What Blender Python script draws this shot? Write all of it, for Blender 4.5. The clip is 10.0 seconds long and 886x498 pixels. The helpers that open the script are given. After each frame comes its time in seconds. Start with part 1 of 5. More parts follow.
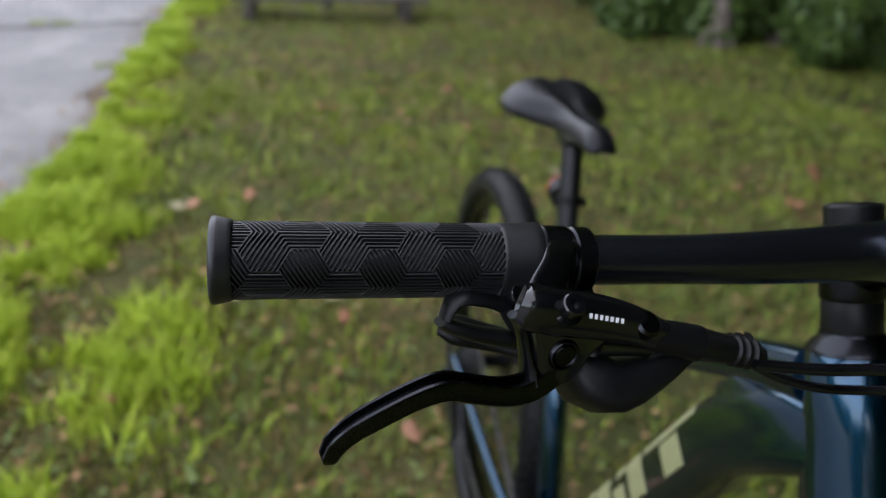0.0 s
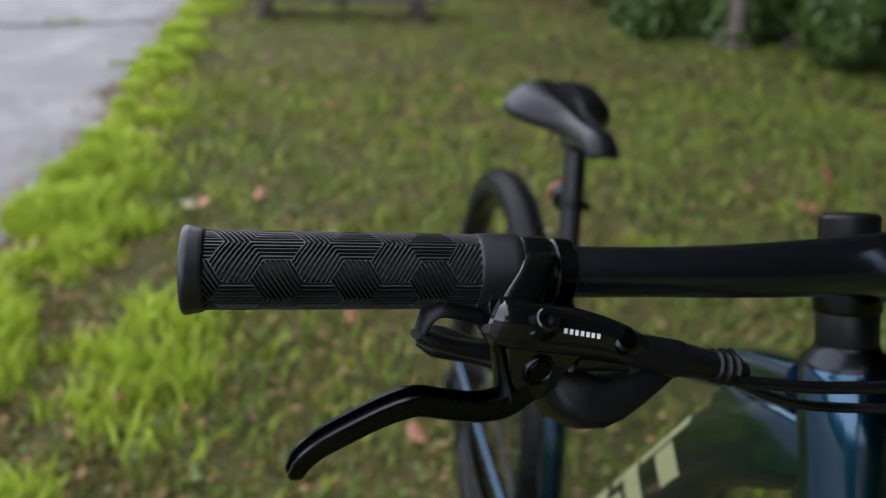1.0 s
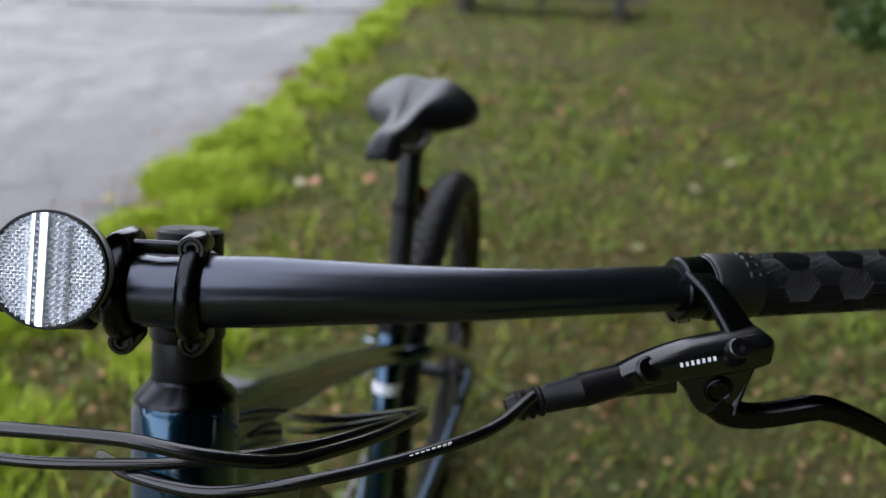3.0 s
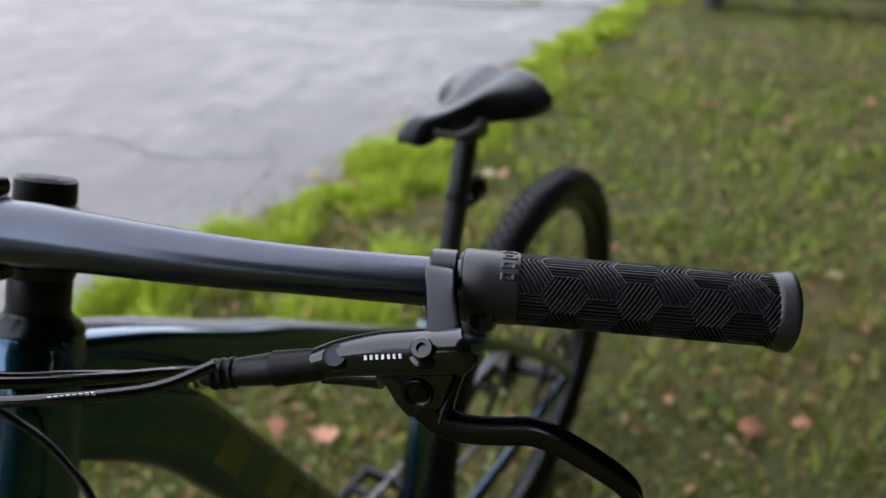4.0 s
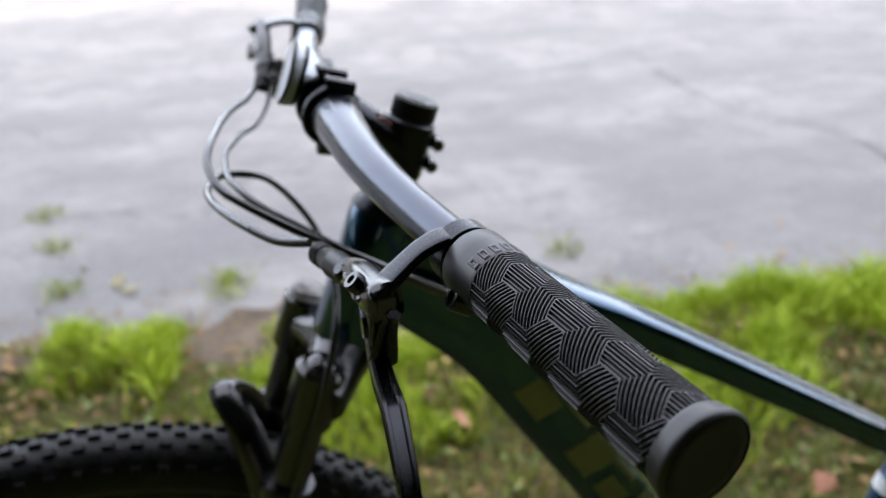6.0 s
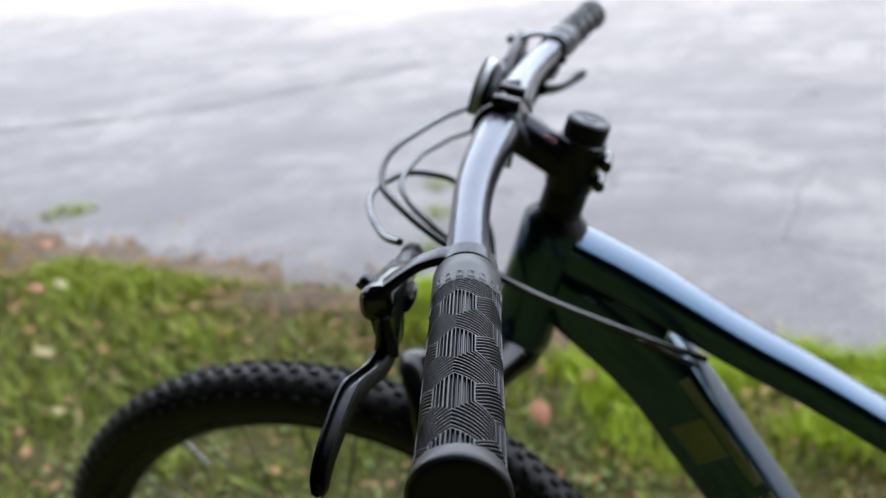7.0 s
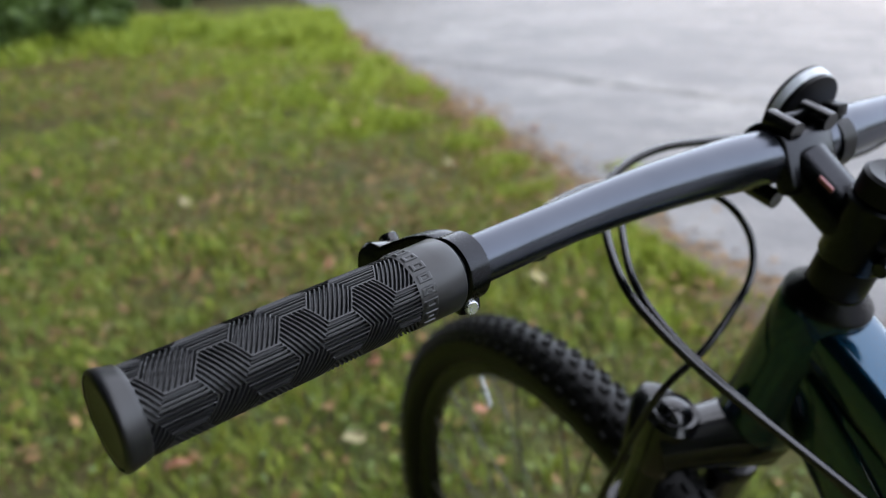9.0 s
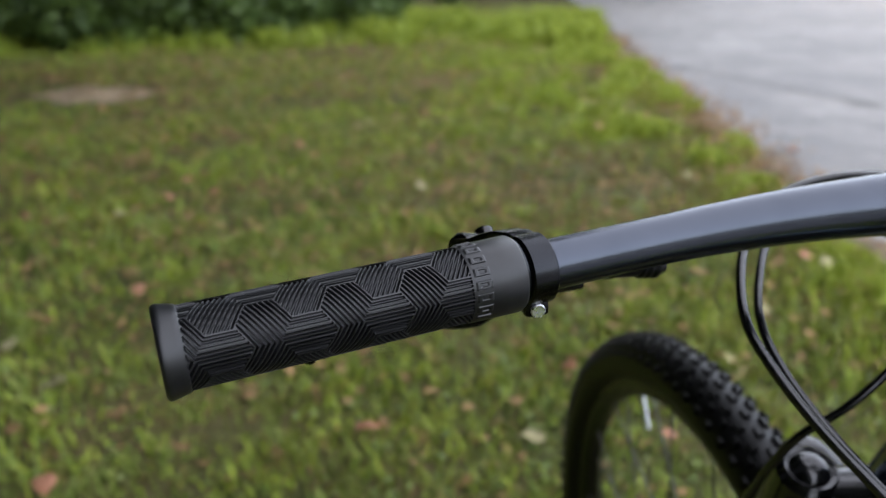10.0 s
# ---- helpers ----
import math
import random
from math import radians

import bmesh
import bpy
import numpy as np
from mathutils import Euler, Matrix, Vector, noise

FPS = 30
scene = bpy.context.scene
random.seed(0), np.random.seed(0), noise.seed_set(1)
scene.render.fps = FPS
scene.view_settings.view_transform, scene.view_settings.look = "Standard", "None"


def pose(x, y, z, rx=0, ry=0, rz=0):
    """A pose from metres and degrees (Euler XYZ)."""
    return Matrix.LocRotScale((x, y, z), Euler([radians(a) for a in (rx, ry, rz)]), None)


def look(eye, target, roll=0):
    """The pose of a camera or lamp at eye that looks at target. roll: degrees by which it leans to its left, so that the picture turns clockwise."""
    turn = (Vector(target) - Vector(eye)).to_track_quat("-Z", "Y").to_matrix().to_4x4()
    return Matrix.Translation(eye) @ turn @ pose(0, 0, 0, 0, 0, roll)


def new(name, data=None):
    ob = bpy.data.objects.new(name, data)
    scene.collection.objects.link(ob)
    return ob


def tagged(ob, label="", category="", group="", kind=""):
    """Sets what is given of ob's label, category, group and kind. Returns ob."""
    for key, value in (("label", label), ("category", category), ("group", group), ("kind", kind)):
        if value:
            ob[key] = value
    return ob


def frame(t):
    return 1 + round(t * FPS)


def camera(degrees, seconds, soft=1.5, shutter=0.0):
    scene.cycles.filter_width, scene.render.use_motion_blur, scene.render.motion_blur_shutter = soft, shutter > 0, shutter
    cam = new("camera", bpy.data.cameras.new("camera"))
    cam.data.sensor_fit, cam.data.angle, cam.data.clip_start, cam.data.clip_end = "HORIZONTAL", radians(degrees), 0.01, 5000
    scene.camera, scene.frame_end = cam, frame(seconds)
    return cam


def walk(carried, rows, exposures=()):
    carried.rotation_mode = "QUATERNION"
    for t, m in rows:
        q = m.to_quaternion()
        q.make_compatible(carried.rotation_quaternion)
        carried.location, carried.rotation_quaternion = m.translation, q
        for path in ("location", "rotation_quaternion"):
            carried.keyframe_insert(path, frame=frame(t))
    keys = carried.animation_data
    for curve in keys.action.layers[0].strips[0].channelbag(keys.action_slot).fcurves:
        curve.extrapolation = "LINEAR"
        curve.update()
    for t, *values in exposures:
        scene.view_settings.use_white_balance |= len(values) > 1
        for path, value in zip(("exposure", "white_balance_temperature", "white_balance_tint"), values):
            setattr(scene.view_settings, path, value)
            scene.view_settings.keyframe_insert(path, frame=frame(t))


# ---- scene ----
cam = camera(58.6, 10.0, soft=1.1)
PATH = [
    (0, (-0.385, -0.308, 1.135), (0.268, 1.383, 0.29), 2.6),
    (0.5, (-0.388, -0.306, 1.126), (0.251, 1.39, 0.28), 2.7),
    (1, (-0.369, -0.307, 1.138), (0.253, 1.395, 0.29), 2.7),
    (1.5, (-0.271, -0.331, 1.147), (0.207, 1.412, 0.291), 2.0),
    (2, (-0.124, -0.385, 1.172), (0.16, 1.396, 0.306), 1.6),
    (2.5, (-0.002, -0.404, 1.17), (0.176, 1.387, 0.299), 2.0),
    (2.7, (0.046, -0.384, 1.151), (0.194, 1.41, 0.28), 2.0),
    (3.8, (0.292, -0.328, 1.135), (-0.102, 1.421, 0.247), -0.2),
    (4, (0.335, -0.318, 1.131), (-0.196, 1.394, 0.246), -0.5),
    (4.5, (0.394, -0.288, 1.123), (-0.461, 1.284, 0.23), -0.9),
    (5, (0.432, -0.242, 1.119), (-0.764, 1.095, 0.235), -2.2),
    (5.5, (0.47, -0.176, 1.113), (-1.002, 0.855, 0.236), -3.0),
    (6, (0.549, -0.112, 1.112), (-1.21, 0.337, 0.274), -2.6),
    (6.2, (0.569, -0.076, 1.11), (-1.232, 0.174, 0.277), -2.3),
    (7.3, (0.579, 0.129, 1.13), (-1.07, -0.703, 0.364), -6.6),
    (7.5, (0.577, 0.172, 1.13), (-0.971, -0.841, 0.371), -5.6),
    (8, (0.53, 0.227, 1.119), (-0.802, -1.067, 0.376), -3.4),
    (8.5, (0.458, 0.247, 1.094), (-0.656, -1.241, 0.357), -2.3),
    (9, (0.401, 0.241, 1.092), (-0.518, -1.379, 0.363), -1.5),
    (9.5, (0.364, 0.255, 1.092), (-0.24, -1.509, 0.369), -0.8),
    (10, (0.34, 0.269, 1.09), (-0.027, -1.56, 0.369), -0.1),
]
walk(cam, [(t, look(eye, target, roll)) for t, eye, target, roll in PATH],
     [(0.0, 1.84, 6700, 14), (2.5, 1.88, 6750, 14), (4.5, 2.08, 6800, 14), (6.0, 2.2, 6800, 14), (7.5, 2.22, 6650, 12), (8.5, 2.12, 6700, 12), (10.0, 1.96, 6800, 13)])
cam.data.dof.use_dof = True
cam.data.dof.focus_distance = 0.305
cam.data.dof.aperture_fstop = 7.4

# ---- light ----
world = bpy.data.worlds.new("sky")
scene.world = world
world.use_nodes = True
wn = world.node_tree.nodes
sky = wn.new("ShaderNodeTexSky")
sky.sky_type, sky.sun_disc = "NISHITA", False
sky.sun_elevation, sky.sun_rotation = radians(42), radians(78)
sky.air_density, sky.dust_density, sky.ozone_density = 1.0, 4.0, 1.0
veil = wn.new("ShaderNodeMix")  # thin white cloud over the blue
veil.data_type, veil.blend_type = "RGBA", "ADD"
veil.inputs["Factor"].default_value = 1.0
veil.inputs["B"].default_value = (3.4, 3.4, 3.4, 1)
world.node_tree.links.new(sky.outputs[0], veil.inputs["A"])
world.node_tree.links.new(veil.outputs["Result"], wn["Background"].inputs[0])
wn["Background"].inputs[1].default_value = 0.15
sun = new("sun", bpy.data.lights.new("sun", "SUN"))
sun.data.energy, sun.data.angle, sun.data.color = 1.25, radians(0.6), (1.0, 0.94, 0.86)
sun.matrix_world = look((7.3, 1.55, 6.7), (0, 0, 0))


# ---- materials ----
def material(name, color, rough=0.5, metal=0.0, coat=0.0, second=None, scale=30.0, bump=0.0, bump_scale=200.0, spec=0.5, wear=0.12, island=False, per_object=False, detail=4.0, uneven=0.08):
    """A surface with a slow and a fine variation of colour, uneven gloss and fine relief."""
    m = bpy.data.materials.new(name)
    m.use_nodes = True
    n, link = m.node_tree.nodes, m.node_tree.links.new
    b = n["Principled BSDF"]
    b.inputs["Metallic"].default_value = metal
    b.inputs["Specular IOR Level"].default_value = spec
    b.inputs["Coat Weight"].default_value = coat
    b.inputs["Coat Roughness"].default_value = 0.08
    co = n.new("ShaderNodeTexCoord")
    big = n.new("ShaderNodeTexNoise")
    big.inputs["Scale"].default_value, big.inputs["Detail"].default_value = scale, detail
    link(co.outputs["Object"], big.inputs["Vector"])
    mix = n.new("ShaderNodeMix")
    mix.data_type = "RGBA"
    second = second or tuple(min(1, c * (1 + 2 * wear) + 0.004) for c in color)
    mix.inputs["A"].default_value, mix.inputs["B"].default_value = (*color, 1), (*second, 1)
    if island or per_object:
        src = n.new("ShaderNodeNewGeometry").outputs["Random Per Island"] if island else n.new("ShaderNodeObjectInfo").outputs["Random"]
        add = n.new("ShaderNodeMath")
        add.operation = "MULTIPLY_ADD"
        link(big.outputs["Fac"], add.inputs[0])
        add.inputs[1].default_value = 0.5
        half = n.new("ShaderNodeMath")
        half.operation = "MULTIPLY"
        link(src, half.inputs[0])
        half.inputs[1].default_value = 0.6
        link(half.outputs[0], add.inputs[2])
        link(add.outputs[0], mix.inputs["Factor"])
    else:
        ramp = n.new("ShaderNodeMapRange")
        ramp.inputs[1].default_value, ramp.inputs[2].default_value = 0.3, 0.7
        link(big.outputs["Fac"], ramp.inputs[0])
        link(ramp.outputs[0], mix.inputs["Factor"])
    link(mix.outputs["Result"], b.inputs["Base Color"])
    fine = n.new("ShaderNodeTexNoise")
    fine.inputs["Scale"].default_value, fine.inputs["Detail"].default_value = bump_scale, 6.0
    link(co.outputs["Object"], fine.inputs["Vector"])
    gloss = n.new("ShaderNodeMapRange")
    gloss.inputs[3].default_value, gloss.inputs[4].default_value = max(0.03, rough - uneven), min(1, rough + uneven)
    link(fine.outputs["Fac"], gloss.inputs[0])
    link(gloss.outputs[0], b.inputs["Roughness"])
    if bump:
        bp = n.new("ShaderNodeBump")
        bp.inputs["Strength"].default_value, bp.inputs["Distance"].default_value = 1.0, bump
        link(fine.outputs["Fac"], bp.inputs["Height"])
        link(bp.outputs[0], b.inputs["Normal"])
    return m


BAR = material("black_anodised_aluminium", (0.064, 0.071, 0.087), 0.25, 0.95, scale=60, wear=0.03, bump_scale=900, uneven=0.004)
GLOSS = material("gloss_black_metal", (0.002, 0.002, 0.0025), 0.17, 0.0, spec=0.6, bump_scale=2500, uneven=0.02)
SATIN = material("satin_black_metal", (0.026, 0.027, 0.030), 0.27, 1.0, wear=0.05, bump_scale=2500, uneven=0.02)
PLASTIC = material("black_plastic", (0.0025, 0.0025, 0.0028), 0.36, bump=0.00004, bump_scale=1500, spec=0.2)
RUBBER = material("black_grip_rubber", (0.004, 0.0042, 0.005), 0.40, scale=90, wear=0.3, spec=0.55, bump_scale=1500, uneven=0.05)
TYRE = material("black_tyre_rubber", (0.0025, 0.0025, 0.003), 0.46, bump=0.0002, bump_scale=500, scale=40, second=(0.005, 0.005, 0.005), spec=0.24)
SEAT = material("black_saddle_vinyl", (0.003, 0.0033, 0.0042), 0.36, bump=0.00012, bump_scale=900, wear=0.3, spec=0.24)
BLUE = material("deep_blue_metallic_paint", (0.0012, 0.033, 0.068), 0.22, 0.94, coat=1.0, second=(0.0015, 0.040, 0.083), scale=900, bump_scale=3000, uneven=0.01)
NAVY = material("near_black_navy_paint", (0.002, 0.003, 0.006), 0.3, 0.1, coat=0.6, scale=300)
OLIVE = material("pale_olive_decal", (0.20, 0.20, 0.095), 0.5, scale=80, wear=0.1)
SILVER = material("brushed_silver_metal", (0.55, 0.56, 0.58), 0.28, 0.9, scale=120)
DULL = material("dull_grey_steel", (0.16, 0.16, 0.16), 0.42, 0.8, scale=200, second=(0.08, 0.07, 0.06))
SEATPOST = material("dark_satin_post", (0.004, 0.0045, 0.006), 0.33, 0.0, spec=0.45, scale=60, wear=0.1, bump_scale=2500, uneven=0.03)
WHITE = material("white_decal", (0.7, 0.7, 0.72), 0.4, scale=100, wear=0.05)
RED = material("red_plastic", (0.42, 0.03, 0.03), 0.25, coat=0.3)
PINK = material("faded_red_print", (0.34, 0.10, 0.10), 0.35, scale=200, wear=0.05)
LENS = material("clear_prismatic_plastic", (0.70, 0.73, 0.78), 0.12, 0.5, coat=0.6, second=(0.84, 0.87, 0.91), scale=300)
CLEAR = material("frosted_clear_plastic", (0.58, 0.62, 0.66), 0.2, 0.0, coat=0.4, scale=300, wear=0.05)
LITTER = material("leaf_litter", (0.11, 0.06, 0.028), 0.8, second=(0.36, 0.22, 0.10), scale=3, island=True, spec=0.2)


def asphalt_material():
    """Old asphalt: slow pale and dark stains, sharp stone speckle, a broken net of hairline cracks."""
    m = bpy.data.materials.new("weathered_grey_asphalt")
    m.use_nodes = True
    n, link = m.node_tree.nodes, m.node_tree.links.new
    b = n["Principled BSDF"]
    co = n.new("ShaderNodeTexCoord").outputs["Object"]

    def noise(scale, detail, lo, hi, rough=0.55):
        k = n.new("ShaderNodeTexNoise")
        k.inputs["Scale"].default_value, k.inputs["Detail"].default_value, k.inputs["Roughness"].default_value = scale, detail, rough
        link(co, k.inputs["Vector"])
        r = n.new("ShaderNodeMapRange")
        r.inputs[1].default_value, r.inputs[2].default_value = lo, hi
        link(k.outputs["Fac"], r.inputs[0])
        return r.outputs[0], k

    def mixed(fac, a, c, mode="MIX"):
        x = n.new("ShaderNodeMix")
        x.data_type, x.blend_type = "RGBA", mode
        if isinstance(fac, float):
            x.inputs["Factor"].default_value = fac
        else:
            link(fac, x.inputs["Factor"])
        for key, val in (("A", a), ("B", c)):
            if isinstance(val, tuple):
                x.inputs[key].default_value = (*val, 1)
            else:
                link(val, x.inputs[key])
        return x.outputs["Result"]

    slow, _ = noise(0.7, 6.0, 0.32, 0.68, 0.6)
    spots, _ = noise(3.2, 7.0, 0.44, 0.64, 0.72)
    grain, gk = noise(120.0, 3.0, 0.34, 0.66, 0.7)
    base = mixed(slow, (0.085, 0.082, 0.077), (0.27, 0.259, 0.238))
    base = mixed(spots, base, (0.065, 0.062, 0.06))
    wash, _ = noise(1.15, 5.0, 0.47, 0.60, 0.5)
    base = mixed(wash, base, mixed(0.62, base, (0.058, 0.057, 0.058)))
    # dark wavy streaks that run along the drive
    flow = n.new("ShaderNodeMapping")
    flow.inputs["Scale"].default_value, flow.inputs["Rotation"].default_value = (2.6, 0.75, 1.0), (0, 0, radians(12))
    link(co, flow.inputs["Vector"])
    streak, sk = noise(1.0, 6.0, 0.50, 0.62, 0.65)
    sk.inputs["Distortion"].default_value = 0.9
    link(flow.outputs["Vector"], sk.inputs["Vector"])
    base = mixed(streak, base, mixed(0.55, base, (0.045, 0.045, 0.048)))
    base = mixed(0.36, base, mixed(grain, (0.06, 0.058, 0.056), (0.42, 0.40, 0.385)), "MIX")
    bend = n.new("ShaderNodeTexNoise")
    bend.inputs["Scale"].default_value, bend.inputs["Detail"].default_value = 1.6, 6.0
    link(co, bend.inputs["Vector"])
    warp = n.new("ShaderNodeMix")
    warp.data_type = "VECTOR"
    warp.inputs["Factor"].default_value = 0.32
    link(co, warp.inputs["A"])
    link(bend.outputs["Color"], warp.inputs["B"])
    net = n.new("ShaderNodeTexVoronoi")
    net.feature = "DISTANCE_TO_EDGE"
    net.inputs["Scale"].default_value = 1.1
    link(warp.outputs["Result"], net.inputs["Vector"])
    thin = n.new("ShaderNodeMapRange")
    thin.inputs[1].default_value, thin.inputs[2].default_value, thin.inputs[3].default_value, thin.inputs[4].default_value = 0.001, 0.006, 0.8, 0.0
    link(net.outputs["Distance"], thin.inputs[0])
    where, _ = noise(0.9, 3.0, 0.47, 0.56)
    both = n.new("ShaderNodeMath")
    both.operation = "MULTIPLY"
    link(thin.outputs[0], both.inputs[0])
    link(where, both.inputs[1])
    base = mixed(both.outputs[0], base, (0.06, 0.057, 0.054))
    link(base, b.inputs["Base Color"])
    b.inputs["Roughness"].default_value = 0.62
    bp = n.new("ShaderNodeBump")
    bp.inputs["Strength"].default_value, bp.inputs["Distance"].default_value = 1.0, 0.004
    link(gk.outputs["Fac"], bp.inputs["Height"])
    link(bp.outputs[0], b.inputs["Normal"])
    return m


ASPHALT = asphalt_material()
CRACK = material("dark_crack_filler", (0.03, 0.03, 0.03), 0.8, second=(0.06, 0.055, 0.045), scale=8, bump=0.004, bump_scale=120)
DIRT = material("bare_tan_dirt", (0.15, 0.105, 0.06), 0.9, second=(0.40, 0.31, 0.21), scale=4.0, bump=0.01, bump_scale=60, detail=9.0, spec=0.1)
SOIL = material("lawn_thatch_and_soil", (0.05, 0.064, 0.019), 0.9, second=(0.105, 0.084, 0.036), scale=1.7, bump=0.02, bump_scale=40, detail=9.0, spec=0.1)
GRIT = material("brown_grit", (0.09, 0.07, 0.05), 0.9, second=(0.2, 0.16, 0.12), scale=5, bump=0.01, bump_scale=70, detail=9.0, spec=0.1)
STONE = material("small_stones", (0.1, 0.09, 0.08), 0.8, second=(0.34, 0.3, 0.26), scale=3, island=True, spec=0.2)
GRASS = material("lawn_grass", (0.078, 0.146, 0.020), 0.55, second=(0.275, 0.32, 0.062), scale=1.7, island=True, spec=0.3)
CLOVER = material("broad_weed_leaves", (0.05, 0.10, 0.016), 0.5, second=(0.16, 0.20, 0.04), scale=1.6, island=True, spec=0.3)
FRESH = material("fresh_grass_tufts", (0.14, 0.235, 0.016), 0.5, second=(0.36, 0.41, 0.05), scale=1.5, island=True, spec=0.3)
# fresh yellow-green, with brightness from the open sky put into the colour
LUSH = material("lush_skylit_edge_grass", (0.22, 0.34, 0.018), 0.55, second=(0.52, 0.62, 0.07), scale=1.5, island=True, spec=0.25)
STRAW = material("dry_grass", (0.27, 0.20, 0.065), 0.8, second=(0.14, 0.08, 0.035), scale=2, island=True, spec=0.1)
DEAD = material("fallen_leaf", (0.26, 0.09, 0.035), 0.6, second=(0.5, 0.25, 0.15), scale=60, per_object=True, bump=0.0005, bump_scale=300)
PALE = material("pale_fallen_leaf", (0.30, 0.26, 0.09), 0.6, second=(0.38, 0.34, 0.2), scale=60, per_object=True, bump=0.0005, bump_scale=300)
# woods leaf green with the crowns' self-shadow darkened into the colour
FOLIAGE = material("self_shaded_foliage", (0.009, 0.02, 0.006), 0.7, second=(0.028, 0.055, 0.012), scale=1.2, island=True, spec=0.1)
LEAFY = material("shrub_leaves", (0.018, 0.045, 0.011), 0.45, second=(0.12, 0.185, 0.04), scale=2.6, island=True, spec=0.3)
BARK = material("grey_brown_bark", (0.12, 0.09, 0.075), 0.9, second=(0.27, 0.21, 0.185), scale=9, bump=0.02, bump_scale=35)
TIMBER = material("weathered_grey_timber", (0.07, 0.06, 0.05), 0.8, second=(0.15, 0.13, 0.11), scale=14, bump=0.002, bump_scale=120)

# ---- mesh helpers ----
def part(name, bm, mat, parent, label="", sharp=38):
    """Links a bmesh as one mesh object under a thing or under a part."""
    me = bpy.data.meshes.new(name)
    bmesh.ops.recalc_face_normals(bm, faces=bm.faces)
    bm.to_mesh(me)
    bm.free()
    return linked(name, me, mat, parent, label, sharp)


def linked(name, me, mat, parent, label="", sharp=38):
    me.materials.append(mat)
    me.shade_smooth()
    if sharp:
        me.set_sharp_from_angle(angle=radians(sharp))
    ob = new(name, me)
    ob.parent = parent
    return tagged(ob, label) if label else ob


def raw_mesh(name, verts, faces):
    """A mesh from arrays: verts n x 3, faces a list of m x 3 and m x 4 arrays."""
    me = bpy.data.meshes.new(name)
    me.vertices.add(len(verts))
    me.vertices.foreach_set("co", np.asarray(verts, dtype=np.float32).ravel())
    loops = np.concatenate([f.ravel() for f in faces]).astype(np.int32)
    sizes = np.concatenate([np.full(len(f), f.shape[1]) for f in faces])
    me.loops.add(len(loops))
    me.loops.foreach_set("vertex_index", loops)
    me.polygons.add(len(sizes))
    me.polygons.foreach_set("loop_start", np.concatenate([[0], np.cumsum(sizes)[:-1]]).astype(np.int32))
    me.update(calc_edges=True)
    return me


def curve_points(pts, step):
    """Catmull-Rom through the points (each a tuple of any length), about step apart."""
    p = np.array(pts, dtype=float)
    p = np.vstack([2 * p[0] - p[1], p, 2 * p[-1] - p[-2]])
    out = []
    for i in range(1, len(p) - 2):
        n = max(1, int(np.linalg.norm(p[i + 1][:3] - p[i][:3]) / step))
        for k in range(n):
            t = k / n
            a, b, c, d = p[i - 1:i + 3]
            out.append(0.5 * (2 * b + (c - a) * t + (2 * a - 5 * b + 4 * c - d) * t * t + (3 * b - a - 3 * c + d) * t ** 3))
    return np.array(out + [p[-2]])


def tube(bm, pts, seg=12, step=0.01, flat=(1.0, 1.0), side=None, cap=True, square=1.0):
    """A swept tube; pts are (x, y, z, r). flat: width and height factors, side: the width's direction."""
    p = curve_points(pts, step)
    rings, ref = [], Vector(side) if side else None
    for i, q in enumerate(p):
        d = Vector(p[min(i + 1, len(p) - 1)][:3] - p[max(i - 1, 0)][:3]).normalized()
        if ref is None:
            ref = d.orthogonal()
        u = (ref - d * ref.dot(d)).normalized()
        if not side:
            ref = u
        v = d.cross(u)
        o, r = Vector(q[:3]), q[3]
        rings.append([bm.verts.new(o + u * (math.copysign(abs(math.cos(a)) ** square, math.cos(a)) * r * flat[0]) + v * (math.copysign(abs(math.sin(a)) ** square, math.sin(a)) * r * flat[1])) for a in (2 * math.pi * k / seg for k in range(seg))])
    for a, b in zip(rings, rings[1:]):
        for k in range(seg):
            bm.faces.new((a[k], a[(k + 1) % seg], b[(k + 1) % seg], b[k]))
    if cap:
        bm.faces.new(rings[0][::-1])
        bm.faces.new(rings[-1])
    return bm


def lathe(bm, profile, origin, axis, seg=32, closed=False):
    """A turned body: profile of (along, r) about the axis from the origin. closed: the profile is a loop."""
    axis = Vector(axis).normalized()
    u = axis.orthogonal().normalized()
    v = axis.cross(u)
    o = Vector(origin)
    rings = []
    for along, r in profile:
        if r < 1e-6:
            rings.append([bm.verts.new(o + axis * along)])
        else:
            rings.append([bm.verts.new(o + axis * along + (u * math.cos(a) + v * math.sin(a)) * r) for a in (2 * math.pi * k / seg for k in range(seg))])
    pairs = list(zip(rings, rings[1:])) + ([(rings[-1], rings[0])] if closed else [])
    for a, b in pairs:
        for k in range(seg):
            k2 = (k + 1) % seg
            if len(a) == 1 and len(b) == 1:
                continue
            if len(a) == 1:
                bm.faces.new((a[0], b[k2], b[k]))
            elif len(b) == 1:
                bm.faces.new((a[k], a[k2], b[0]))
            else:
                bm.faces.new((a[k], a[k2], b[k2], b[k]))
    return bm


def rod(bm, a, b, r, seg=16, bevel=0.15):
    """A round bar from a to b with chamfered ends."""
    a, b = Vector(a), Vector(b)
    n = (b - a).length
    e = min(r * bevel, n * 0.3)
    return lathe(bm, [(0, 0), (0, r - e), (e, r), (n - e, r), (n, r - e), (n, 0)], a, b - a, seg)


